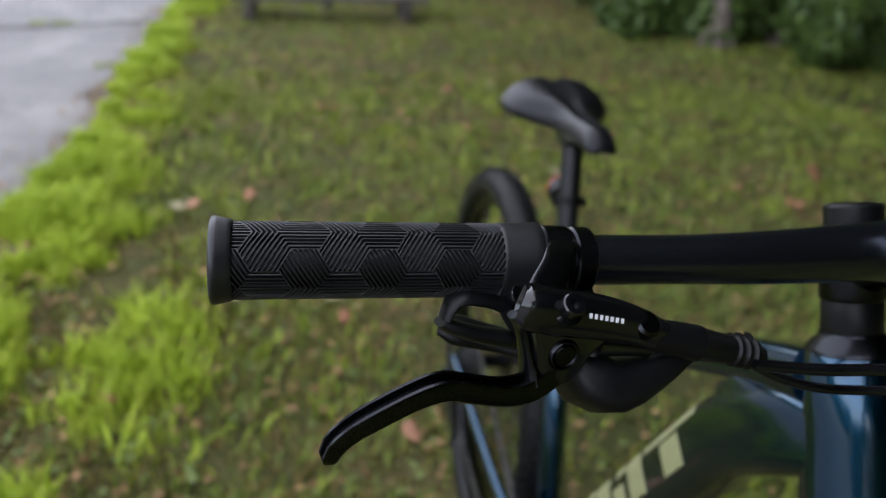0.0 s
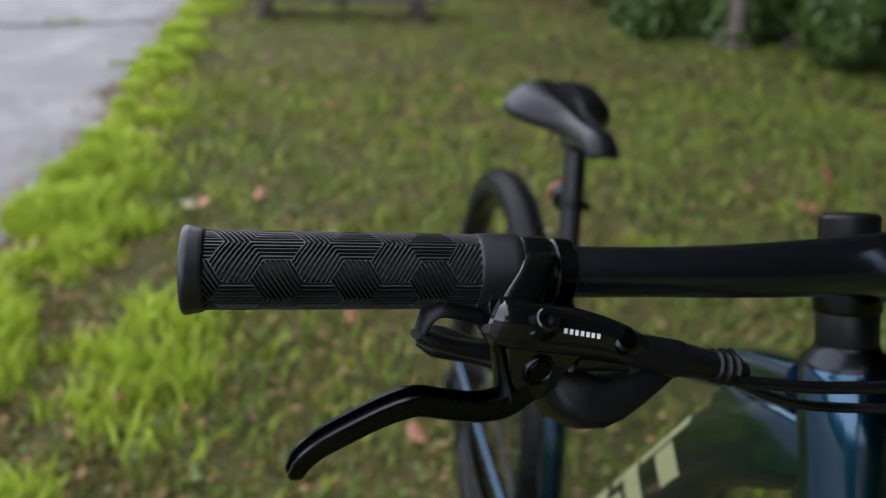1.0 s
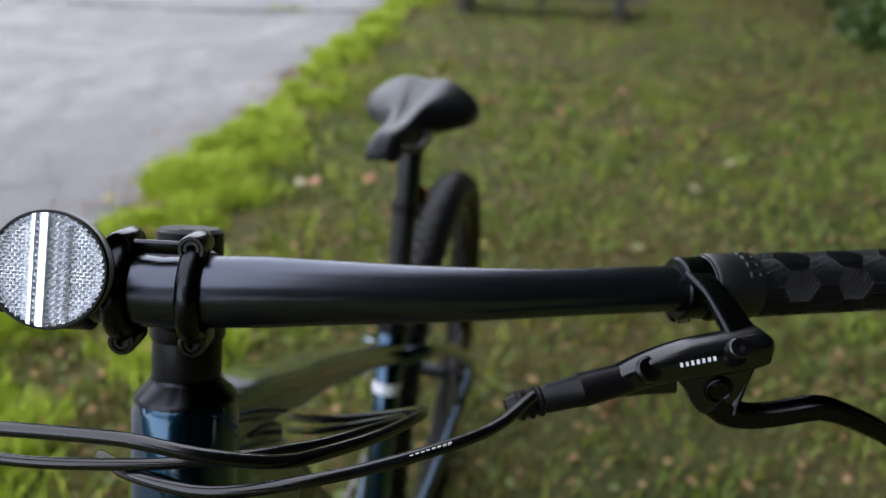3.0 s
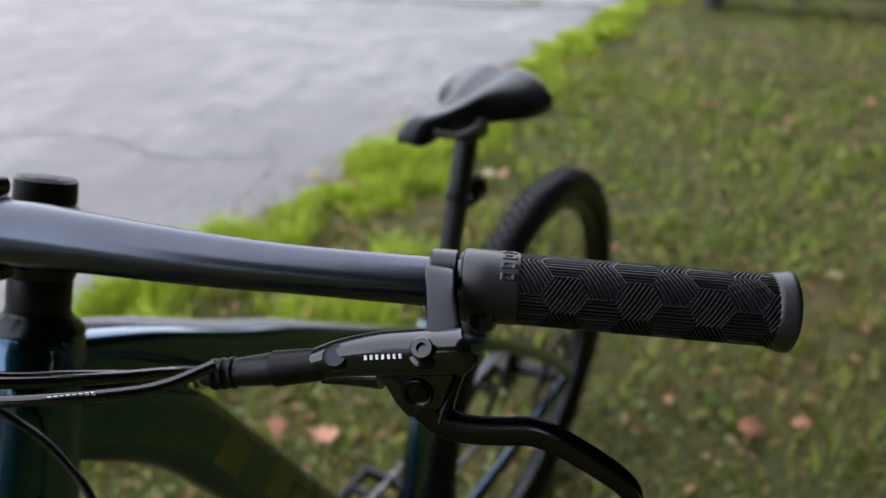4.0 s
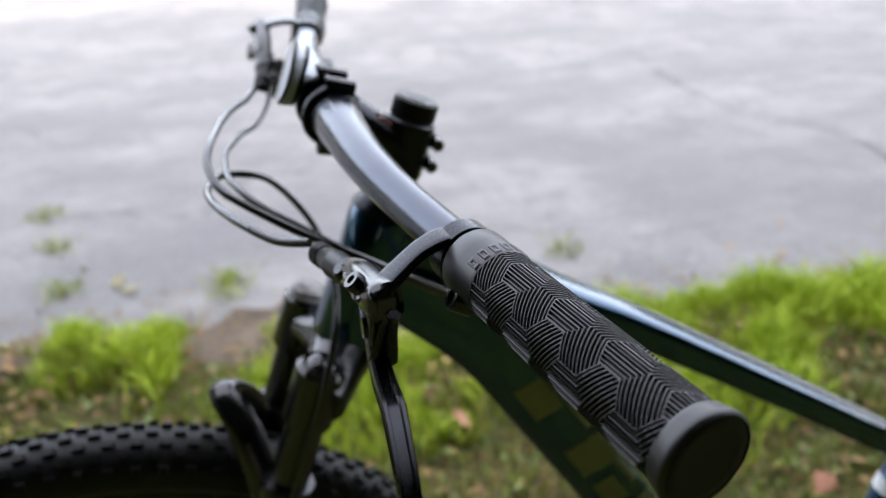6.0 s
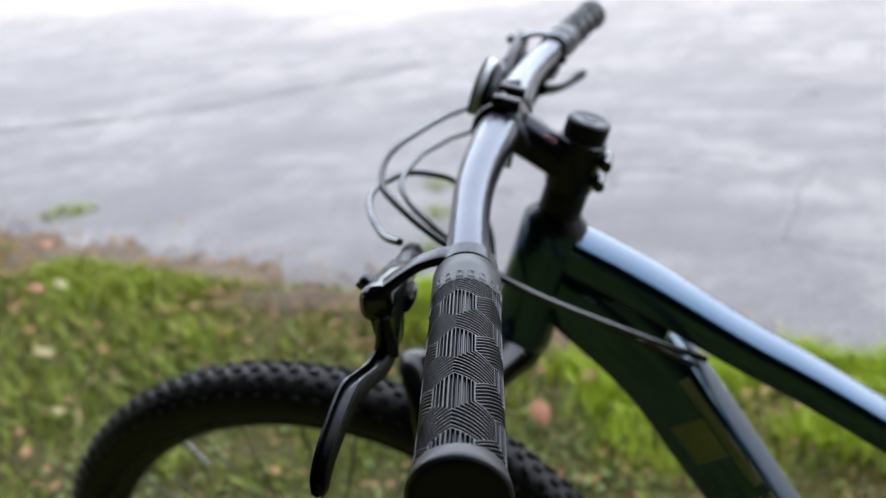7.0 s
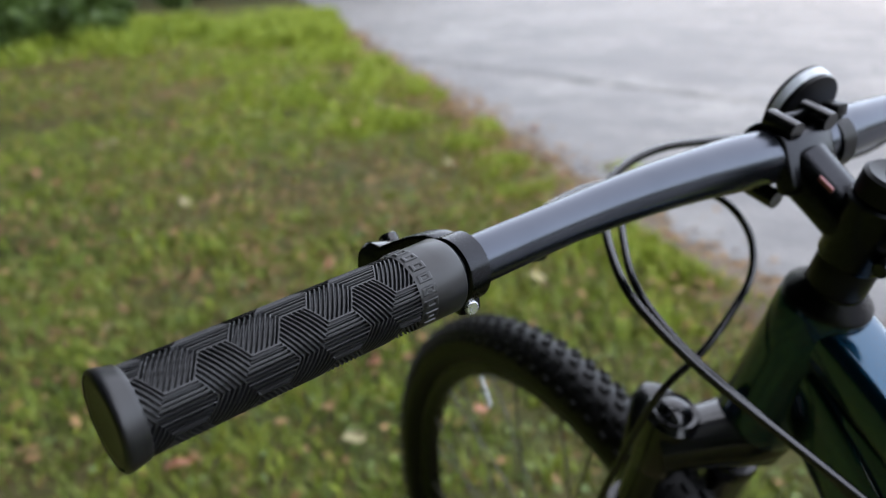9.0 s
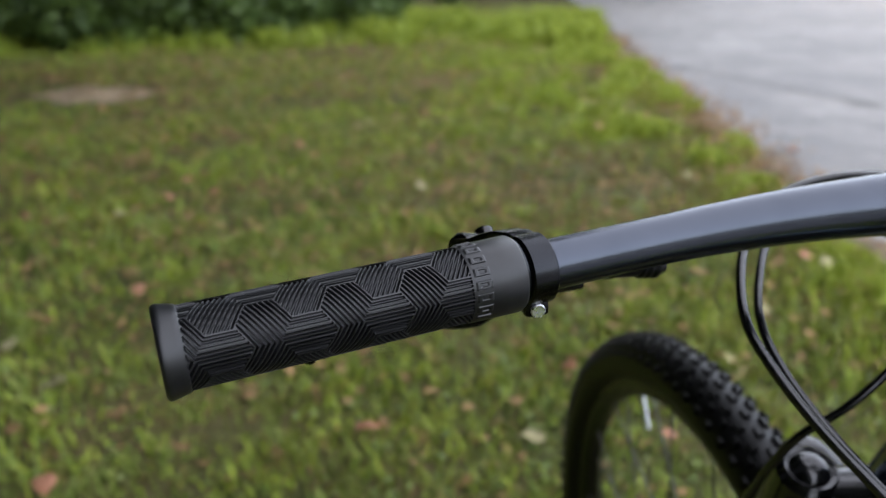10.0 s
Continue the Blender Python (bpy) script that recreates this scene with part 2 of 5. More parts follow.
def block(bm, size, m, bevel=0.002, seg=2):
    """A box with rounded edges, at the pose m."""
    made = bmesh.ops.create_cube(bm, size=1.0, matrix=m @ Matrix.Diagonal((*size, 1)))["verts"]
    if bevel:
        edges = list({e for v in made for e in v.link_edges})
        bmesh.ops.bevel(bm, geom=edges, offset=bevel, segments=seg, affect="EDGES", profile=0.5)
    return bm


def slab(bm, outline, depth, m, bevel=0.0015):
    """A plate: an outline of (x, z) in the plane y = 0, given depth along +y, at the pose m."""
    front = [bm.verts.new(m @ Vector((x, 0, z))) for x, z in outline]
    face = bm.faces.new(front)
    got = bmesh.ops.extrude_face_region(bm, geom=[face])["geom"]
    moved = [v for v in got if isinstance(v, bmesh.types.BMVert)]
    bmesh.ops.translate(bm, verts=moved, vec=m.to_3x3() @ Vector((0, depth, 0)))
    if bevel:
        edges = list({e for v in front + moved for e in v.link_edges})
        bmesh.ops.bevel(bm, geom=edges, offset=bevel, segments=2, affect="EDGES", profile=0.5)
    return bm


# ---- lawn, pavement ----
EDGE = [(6.0, 30.0), (3.2, 18.0), (1.2, 11.5), (0.28, 8.4), (-0.09, 7.2), (-0.32, 5.6), (-0.55, 4.0), (-0.72, 3.2), (-0.82, 2.6), (-0.92, 2.15), (-1.08, 1.6), (-1.13, 1.2),
        (-1.16, 0.7), (-1.25, 0.2), (-1.42, -0.2), (-1.54, -0.8), (-1.62, -1.5), (-1.76, -2.2), (-1.97, -2.8), (-2.3, -3.8), (-2.5, -4.7), (-2.75, -5.8), (-3.2, -7.7), (-4.4, -11.5), (-5.6, -16.0), (-10.0, -32.0)]
edge_x = np.array([p[0] for p in EDGE])[::-1]
edge_y = np.array([p[1] for p in EDGE])[::-1]


def edge_at(y):
    return np.interp(y, edge_y, edge_x)


def make_ground():
    me = raw_mesh("ground", np.array([(-600, -600, 0), (600, -600, 0), (600, 600, 0), (-600, 600, 0)]), [np.array([[0, 1, 2, 3]])])
    tagged(linked("ground", me, SOIL, None), "patchy lawn soil with brown thatch under green grass", "lawn", kind="structure")
    rng = np.random.default_rng(4)
    ys = np.concatenate([np.linspace(-32, -9, 60), np.arange(-8.95, 9, 0.035), np.linspace(9.05, 30, 60)])
    wob = np.convolve(rng.normal(0, 0.05, len(ys)), np.ones(5) / 5, "same") + np.convolve(rng.normal(0, 0.16, len(ys)), np.ones(24) / 24, "same")
    xs = edge_at(ys) + wob
    n = len(ys)
    top = np.c_[xs - 0.02, ys, np.full(n, 0.014)]
    low = np.c_[xs + 0.012, ys, np.full(n, -0.05)]
    mid = np.c_[xs - 1.5, ys, np.full(n, 0.016)]
    far = np.c_[np.full(n, -70.0), ys, np.full(n, 0.016)]
    v = np.vstack([low, top, mid, far])
    i = np.arange(n - 1)
    faces = [np.c_[i + a * n, i + 1 + a * n, i + 1 + (a + 1) * n, i + (a + 1) * n] for a in range(3)]
    me = raw_mesh("pavement", v, faces)
    tagged(linked("pavement", me, ASPHALT, None), "worn grey cracked asphalt drive beside the lawn", "pavement", kind="structure")


def make_edge_soil():
    """Brown grit and soil spilling over the asphalt's edge."""
    rng = np.random.default_rng(8)
    ys = np.arange(-12, 10, 0.05)
    sm = lambda w, k: np.convolve(rng.normal(0, w, len(ys)), np.ones(k) / k, "same")
    wide = np.where(ys < 0.3, 0.10, 0.05)
    a = edge_at(ys) - np.clip(wide * 0.8 + sm(0.10, 6) + sm(0.3, 20), 0.0, 0.25)
    b = edge_at(ys) + np.clip(wide * 1.3 + sm(0.1, 6), 0.02, 0.4)
    n = len(ys)
    m = (a + b) / 2
    v = np.vstack([np.c_[a, ys, np.full(n, 0.018)], np.c_[m, ys, 0.0225 + np.abs(sm(0.004, 3))], np.c_[b, ys, np.full(n, 0.003)]])
    i = np.arange(n - 1)
    me = raw_mesh("edge_soil", v, [np.c_[i + k * n, i + k * n + n, i + k * n + n + 1, i + k * n + 1] for k in (0, 1)])
    tagged(linked("edge_soil", me, GRIT, None), "brown soil and grit along the asphalt edge", "soil", kind="structure")
    # loose stones in it
    k = 2600
    y = rng.uniform(-9, 8, k)
    x = edge_at(y) + rng.normal(0.0, 0.09, k)
    r = rng.uniform(0.002, 0.006, k)
    tet = np.array([(1, 0, -0.3), (-0.5, 0.87, -0.2), (-0.5, -0.87, -0.3), (0.1, 0.1, 0.9), (-0.2, 0.0, -0.8)])
    v = (tet[None] * (r[:, None, None] * rng.uniform(0.6, 1.3, (k, 5, 1))) + np.c_[x, y, np.full(k, 0.018)][:, None]).reshape(-1, 3)
    f = np.arange(k)[:, None, None] * 5 + np.array([[0, 1, 3], [1, 2, 3], [2, 0, 3], [1, 0, 4], [2, 1, 4], [0, 2, 4]])[None]
    tagged(linked("gravel", raw_mesh("gravel", v, [f.reshape(-1, 3)]), STONE, None, sharp=0), "small grey and tan stones on the edge", "gravel", kind="stuff")


def make_bare_patch(x, y, a, b):
    """A low patch of bare dirt in the lawn, ragged at its rim."""
    rng = np.random.default_rng(17)
    n, rings = 40, 5
    th = np.arange(n) * 2 * np.pi / n
    rim = 1 + np.convolve(rng.normal(0, 0.22, n), np.ones(3) / 3, "same")
    v = [np.array([[x, y, 0.02]])]
    for k in range(1, rings + 1):
        f = k / rings
        v.append(np.c_[x + a * f * rim * np.cos(th), y + b * f * rim * np.sin(th), 0.02 * (1 - f * f) + 0.002 + rng.uniform(0, 0.006, n) * (k < rings)])
    i = np.arange(n)
    j = (i + 1) % n
    quads = [np.c_[1 + (k - 1) * n + i, 1 + k * n + i, 1 + k * n + j, 1 + (k - 1) * n + j] for k in range(1, rings)]
    me = raw_mesh("bare_soil", np.vstack(v), [np.c_[np.zeros(n, int), 1 + i, 1 + j]] + quads)
    tagged(linked("bare_soil", me, DIRT, None), "bare tan dirt patch in the lawn", "soil", kind="structure")


def make_crack(name, pts, width, label):
    """A broken dark seam lying in the asphalt."""
    p = curve_points([(*q, 0) for q in pts], 0.04)
    rng = np.random.default_rng(len(pts) + int(width * 1000))
    w = width * (0.35 + np.abs(np.convolve(rng.normal(0, 1.2, len(p)), np.ones(4) / 4, "same")))
    d = np.gradient(p, axis=0)
    nrm = np.c_[-d[:, 1], d[:, 0]] / np.linalg.norm(d[:, :2], axis=1)[:, None]
    j = np.c_[rng.normal(0, 0.012, len(p)), rng.normal(0, 0.012, len(p))]
    a, b = p[:, :2] + j + nrm * w[:, None], p[:, :2] + j - nrm * w[:, None]
    n = len(p)
    v = np.vstack([np.c_[a, np.full(n, 0.0205)], np.c_[b, np.full(n, 0.0205)]])
    i = np.arange(n - 1)
    me = raw_mesh(name, v, [np.c_[i, i + 1, i + 1 + n, i + n]])
    return tagged(linked(name, me, CRACK, None), label, "crack", kind="structure")


def blades(rng, x, y, h, w, lean):
    """Grass blades as quads with a tip, one island each."""
    n = len(x)
    a = rng.uniform(0, 2 * np.pi, n)
    side = np.c_[np.cos(a), np.sin(a), np.zeros(n)]
    b = rng.uniform(0, 2 * np.pi, n)
    out = np.c_[np.cos(b), np.sin(b), np.zeros(n)] * (lean * rng.uniform(0.2, 1.0, n))[:, None]
    o = np.c_[x, y, np.full(n, -0.004)]
    up = np.array([0, 0, 1.0])
    w, h = w[:, None], h[:, None]
    m = o + out * h * 0.35 + up * h * 0.6
    v = np.stack([o - side * w, o + side * w, m + side * w * 0.75, m - side * w * 0.75, o + out * h * 1.1 + up * h * 0.95], 1).reshape(-1, 3)
    i = np.arange(n)[:, None] * 5
    return v, [i + np.array([[0, 1, 2, 3]]), i + np.array([[3, 2, 4]])]


def field(x, y, cell, seed):
    """A smooth random 0 to 1 pattern with lumps about one cell wide."""
    g = np.random.default_rng(seed).uniform(0, 1, (512, 512))
    u, v = x / cell + 256.3, y / cell + 256.7
    i, j = np.floor(u).astype(int), np.floor(v).astype(int)
    fu, fv = u - i, v - j
    fu, fv = fu * fu * (3 - 2 * fu), fv * fv * (3 - 2 * fv)
    at = lambda a, b: g[a % 512, b % 512]
    return (at(i, j) * (1 - fu) + at(i + 1, j) * fu) * (1 - fv) + (at(i, j + 1) * (1 - fu) + at(i + 1, j + 1) * fu) * fv


def make_grass():
    rng = np.random.default_rng(11)
    xs, ys = [], []
    for r0, r1, dens in ((0.3, 2.6, 6500), (2.6, 5.0, 3200), (5.0, 9.5, 1150), (9.5, 15.0, 240)):
        n = int(dens * np.pi * (r1 * r1 - r0 * r0))
        r, a = np.sqrt(rng.uniform(r0 * r0, r1 * r1, n)), rng.uniform(0, 2 * np.pi, n)
        x, y = r * np.cos(a), r * np.sin(a) - 0.3
        thick = 0.55 * field(x, y, 0.09, 1) + 0.45 * field(x, y, 0.42, 2)
        bare = np.hypot((x - 1.8) / 0.5, (y + 6.3) / 0.5) < 0.8 + 0.5 * field(x, y, 0.2, 6)
        ok = (x > edge_at(y) + 0.02) & (rng.uniform(0, 1, n) < 2.2 * thick - 0.2) & ~(bare & (rng.uniform(0, 1, n) < 0.93))
        xs.append(x[ok])
        ys.append(y[ok])
    x, y = np.concatenate(xs), np.concatenate(ys)
    far = np.hypot(x, y)
    lump, slow, wide = field(x, y, 0.09, 1), field(x, y, 0.42, 2), field(x, y, 1.3, 3)
    h = rng.uniform(0.014, 0.036, len(x)) * (0.45 + 1.1 * lump + 0.5 * slow)
    w = rng.uniform(0.0014, 0.0034, len(x)) * (1 + far * 0.2)
    pick = rng.uniform(0, 1, len(x))
    dry = pick < 0.10 + 0.12 * (y < -0.8) + 1.6 * np.clip(0.66 - 0.28 * slow - 0.70 * wide - 0.2 * lump, 0, 1)
    tuft = field(x, y, 0.16, 5)
    fresh = ~dry & (pick > 1.36 - 0.7 * tuft - 0.35 * wide - 0.1 * (y < -3.5))
    plain = ~dry & ~fresh
    for name, mask, mat, tall, lean, label in (("lawn_grass", plain, GRASS, 1.0, 0.9, "short uneven green lawn grass"), ("fresh_tufts", fresh, FRESH, 1.3, 0.9, "brighter yellow-green grass tufts in the lawn"), ("dry_grass", dry, STRAW, 0.7, 1.7, "dry straw coloured blades lying in the lawn")):
        v, f = blades(rng, x[mask], y[mask], h[mask] * tall, w[mask], np.full(mask.sum(), lean))
        tagged(linked(name, raw_mesh(name, v, f), mat, None, sharp=0), label, "grass", kind="stuff")
    # small round weed leaves lying among the blades
    n = 70000
    r, a = 0.4 + 10.0 * rng.uniform(0, 1, n) ** 0.8, rng.uniform(0, 2 * np.pi, n)
    x, y = r * np.cos(a), r * np.sin(a)
    ok = (x > edge_at(y) + 0.05) & (rng.uniform(0, 1, n) < 2.4 * field(x, y, 0.2, 15) * field(x, y, 0.7, 16) + 0.05)
    x, y, r = x[ok], y[ok], r[ok]
    n = len(x)
    o = np.c_[x, y, rng.uniform(0.008, 0.032, n)]
    a = rng.normal(0, 1, (n, 3)) * np.array([1, 1, 0.35])
    a /= np.linalg.norm(a, axis=1)[:, None]
    b = np.cross(a, np.array([0, 0, 1.0]) + rng.normal(0, 0.35, (n, 3)))
    z = (rng.uniform(0.005, 0.012, n) * (1 + 0.07 * r))[:, None]
    v = np.stack([o - a * z, o + b * z * 0.7 - a * z * 0.2, o + a * z, o - b * z * 0.7 - a * z * 0.2], 1).reshape(-1, 3)
    tagged(linked("clover", raw_mesh("clover", v, [np.arange(n)[:, None] * 4 + np.array([[0, 1, 2, 3]])]), CLOVER, None, sharp=0), "small broad green weed leaves in the lawn", "weeds", kind="stuff")
    # the lush strip beside the asphalt, its colour lifted for the open sky
    n = 150000
    y = rng.uniform(-0.7, 9.5, n)
    grow = field(np.zeros(n), y, 0.35, 7)
    off = np.abs(rng.normal(0.0, 1.0, n)) * (0.04 + 0.21 * grow) * np.interp(y, [-0.7, 0.2, 0.7, 1.6, 2.8, 3.4], [1.0, 1.3, 3.2, 2.4, 1.0, 0.75])
    x = edge_at(y) + off - 0.02 + 0.10 * (field(x=np.zeros(n), y=y, cell=0.2, seed=8) - 0.6)
    clump = 0.6 * field(x, y, 0.11, 9) + 0.4 * field(x, y, 0.3, 10)
    ok = rng.uniform(0, 1, n) < 2.6 * clump - 0.75 - 0.35 * off
    x, y, clump = x[ok], y[ok], clump[ok]
    far = np.hypot(x, y)
    v, f = blades(rng, x, y, rng.uniform(0.03, 0.085, len(x)) * (0.35 + 1.5 * clump), rng.uniform(0.0018, 0.0042, len(x)) * (1 + far * 0.12), np.full(len(x), 0.8))
    tagged(linked("edge_grass", raw_mesh("edge_grass", v, f), LUSH, None, sharp=0), "taller yellow-green grass along the asphalt edge, open-sky brightness in its colour", "grass", kind="stuff")
    # taller weeds: along the drive further on, and before the shrubs
    n = 90000
    y = rng.uniform(-11.5, -0.5, n)
    x = edge_at(y) + np.abs(rng.normal(0, 1, n)) * np.where(y < -4, 0.8, 0.18)
    m2 = rng.uniform(0, 1, n) < 0.35
    x = np.where(m2, rng.uniform(-2.5, 5.0, n), x)
    y = np.where(m2, rng.uniform(-12.5, -8.8, n), y)
    clump = 0.6 * field(x, y, 0.22, 12) + 0.4 * field(x, y, 0.7, 13)
    ok = (rng.uniform(0, 1, n) < 3.0 * clump - 1.1) & (x > edge_at(y) + 0.02)
    x, y, clump = x[ok], y[ok], clump[ok]
    far = np.hypot(x, y)
    v, f = blades(rng, x, y, rng.uniform(0.03, 0.08, len(x)) * (0.4 + 1.2 * clump) * np.where(y < -8.3, 3.0, np.where(y < -4, 1.5, 0.9)), rng.uniform(0.002, 0.0045, len(x)) * (1 + far * 0.14), np.full(len(x), 0.8))
    tagged(linked("weeds", raw_mesh("weeds", v, f), FRESH, None, sharp=0), "taller green weeds before the shrubs and drive", "weeds", kind="stuff")
    # small weed tufts standing in the asphalt's seams
    pts = [(-1.11, 6.59), (-0.6, 4.96), (-2.23, -0.8), (-1.76, -0.23), (-1.61, 0.85), (-1.86, -0.72), (-1.72, -0.2), (-2.26, -2.62), (-2.28, -2.52), (-2.58, -0.87), (-0.5, 4.98), (-0.96, 6.54)]
    x = np.concatenate([rng.normal(px, 0.05, 80) for px, py in pts])
    y = np.concatenate([rng.normal(py, 0.035, 80) for px, py in pts])
    v, f = blades(rng, x, y, rng.uniform(0.02, 0.04, len(x)), rng.uniform(0.0015, 0.003, len(x)), np.full(len(x), 1.6))
    v[:, 2] += 0.018
    tagged(linked("seam_weeds", raw_mesh("seam_weeds", v, f), FRESH, None, sharp=0), "tiny weed tufts in the asphalt seams", "weeds", kind="stuff")
    # bits of leaf litter
    n = 52000
    y = rng.uniform(-9.5, 8.0, n)
    x = edge_at(y) + np.where(rng.uniform(0, 1, n) < 0.2, rng.normal(0.03, 0.14, n), rng.uniform(0, 6.0, n))
    ok = rng.uniform(0, 1, n) < 0.25 + 0.9 * field(x, y, 0.8, 14)
    x, y = x[ok], y[ok]
    o = np.c_[x, y, np.where(x > edge_at(y), rng.uniform(0.012, 0.04, len(x)), 0.0225)]
    a = rng.normal(0, 1, (len(x), 3)) * np.array([1, 1, 0.25])
    a /= np.linalg.norm(a, axis=1)[:, None]
    b = np.cross(a, np.array([0, 0, 1.0]) + rng.normal(0, 0.3, (len(x), 3)))
    z = (rng.uniform(0.005, 0.017, len(x)) ** 1.0 * (1 + 0.06 * np.abs(y)) * np.where(y < -1.2, 1.35, 1.0))[:, None]
    v = np.stack([o - a * z, o + b * z * 0.5, o + a * z, o - b * z * 0.5], 1).reshape(-1, 3)
    tagged(linked("leaf_litter", raw_mesh("leaf_litter", v, [np.arange(len(x))[:, None] * 4 + np.array([[0, 1, 2, 3]])]), LITTER, None, sharp=0), "small brown and tan leaf litter in the grass", "litter", kind="stuff")


def leaf_mesh(name, kind, seed):
    """A curled dead leaf: a pointed outline, a folded midrib, a stalk."""
    rng = random.Random(seed)
    bm = bmesh.new()
    n = 9
    left, mid, right = [], [], []
    for i in range(n):
        t = i / (n - 1)
        w = math.sin(math.pi * t ** 0.8) * 0.36 * (1 + 0.25 * math.sin(i * 2.4 + seed)) + 0.012
        z = 0.16 * math.sin(t * 3.0 + seed) + 0.1
        mid.append(bm.verts.new((t - 0.5, 0, z)))
        left.append(bm.verts.new((t - 0.5 + rng.uniform(-0.03, 0.03), w, z + 0.18 * rng.uniform(0.4, 1.2))))
        right.append(bm.verts.new((t - 0.5 + rng.uniform(-0.03, 0.03), -w, z + 0.18 * rng.uniform(0.0, 1.0))))
    for i in range(n - 1):
        bm.faces.new((left[i], mid[i], mid[i + 1], left[i + 1]))
        bm.faces.new((mid[i], right[i], right[i + 1], mid[i + 1]))
    got = bmesh.ops.extrude_face_region(bm, geom=bm.faces[:])["geom"]
    bmesh.ops.translate(bm, verts=[v for v in got if isinstance(v, bmesh.types.BMVert)], vec=(0, 0, 0.012))
    tube(bm, [(0.48, 0, 0.1, 0.012), (0.62, 0.03, 0.13, 0.01), (0.75, 0.02, 0.1, 0.008)], 5, 0.06)
    bmesh.ops.recalc_face_normals(bm, faces=bm.faces)
    me = bpy.data.meshes.new(name)
    bm.to_mesh(me)
    bm.free()
    me.materials.append(kind)
    me.shade_smooth()
    return me


def make_leaves():
    brown = [leaf_mesh("fallen_leaf", DEAD, s) for s in (1, 2, 3)]
    pale = [leaf_mesh("fallen_leaf", PALE, s) for s in (4, 5)]
    rng = random.Random(5)
    spots = [(-0.08, 2.5, 0), (0.065, 1.0, 0), (-0.55, 1.32, 0), (-0.4, 0.85, 0), (-0.3, 0.865, 0), (-0.16, -1.18, 1), (0.2, -1.28, 0), (-0.35, -1.47, 0), (0.82, -3.52, 0), (-1.0, -7.68, 0),
             (-0.18, -4.63, 1), (0.21, -3.85, 0), (-0.25, -3.2, 1), (-0.74, -3.2, 0), (0.84, -2.2, 0), (-1.6, -3.0, 1), (-1.36, -2.93, 1), (0.87, -3.24, 0), (-0.58, -4.88, 0), (0.97, -1.64, 1),
             (-1.47, -1.97, 1), (-1.05, -1.69, 1), (-1.45, -2.05, 0),
             (-0.51, -0.69, 0), (-0.9, -0.2, 0), (-0.81, 0.26, 0), (-1.06, -0.1, 0), (-1.79, -0.51, 1), (-1.31, -0.47, 0), (-0.7, 0.1, 0), (0.51, 3.65, 0), (1.22, 3.9, 0),
             (0.56, 1.14, 0), (2.29, 2.19, 0), (0.44, 3.67, 0), (-1.85, -0.55, 1)]
    known = len(spots)
    for k in range(240):
        y = rng.uniform(-8.5, 6.5)
        spots.append((float(edge_at(y)) + rng.uniform(-0.25, 4.5), y, 1 if rng.random() < 0.3 else 0))
    for k, (x, y, kind) in enumerate(spots):
        if math.hypot(x, y) < 0.8:
            continue
        me = rng.choice(pale if kind else brown)
        ob = new("fallen_leaf", me)
        size = rng.uniform(0.05, 0.08) if k < known else rng.uniform(0.028, 0.066)
        on_grass = x > edge_at(y)
        ob.matrix_world = pose(x, y, 0.042 if on_grass else 0.0195, rng.uniform(-14, 14) if on_grass else 0, rng.uniform(-14, 14) if on_grass else 0, rng.uniform(0, 360)) @ Matrix.Scale(size, 4)
        tagged(ob, "curled pale yellow fallen leaf on the ground" if kind else "curled rust brown fallen leaf on the ground", "leaf", "fallen leaves")


def leaf_cloud(rng, centres, radii, count, size):
    """Small folded leaves scattered through overlapping clumps."""
    n = count
    k = rng.integers(0, len(centres), n)
    d = rng.normal(0, 1, (n, 3))
    d /= np.linalg.norm(d, axis=1)[:, None]
    r = rng.uniform(0.25, 1.0, n) ** 0.5
    o = centres[k] + d * (radii[k] * r)[:, None] * np.array([1, 1, 0.85])
    o = o[o[:, 2] > 0.03]
    n = len(o)
    a = rng.normal(0, 1, (n, 3))
    a /= np.linalg.norm(a, axis=1)[:, None]
    b = np.cross(a, rng.normal(0, 1, (n, 3)))
    b /= np.linalg.norm(b, axis=1)[:, None]
    s = (size * rng.uniform(0.6, 1.4, n))[:, None]
    v = np.stack([o - a * s, o + b * s * 0.45, o + a * s, o - b * s * 0.45], 1).reshape(-1, 3)
    return v, [np.arange(n)[:, None] * 4 + np.array([[0, 1, 2, 3]])]


def make_shrub(x, y, w, h, seed, label, count=5000, size=0.045):
    rng = np.random.default_rng(seed)
    shrub = tagged(new("shrub"), label, "shrub", "shrubs by the lawn")
    n = 16
    c = np.c_[rng.uniform(-w, w, n), rng.uniform(-w, w, n) * 0.7, rng.uniform(0.04, 1.0, n) * h * 0.8]
    c = c + np.array([x, y, 0])
    v, f = leaf_cloud(rng, c, rng.uniform(0.16, 0.48, n) * w + 0.05, count, size)
    linked("foliage", raw_mesh("foliage", v, f), LEAFY, shrub, sharp=0)
    for k in range(5):
        bm = bmesh.new()
        e = c[k * 3]
        tube(bm, [(x + rng.uniform(-0.1, 0.1), y + rng.uniform(-0.1, 0.1), -0.02, 0.014), ((x + e[0]) / 2, (y + e[1]) / 2, e[2] * 0.6, 0.01), (*e, 0.005)], 6, 0.1)
        part("stem", bm, BARK, shrub)


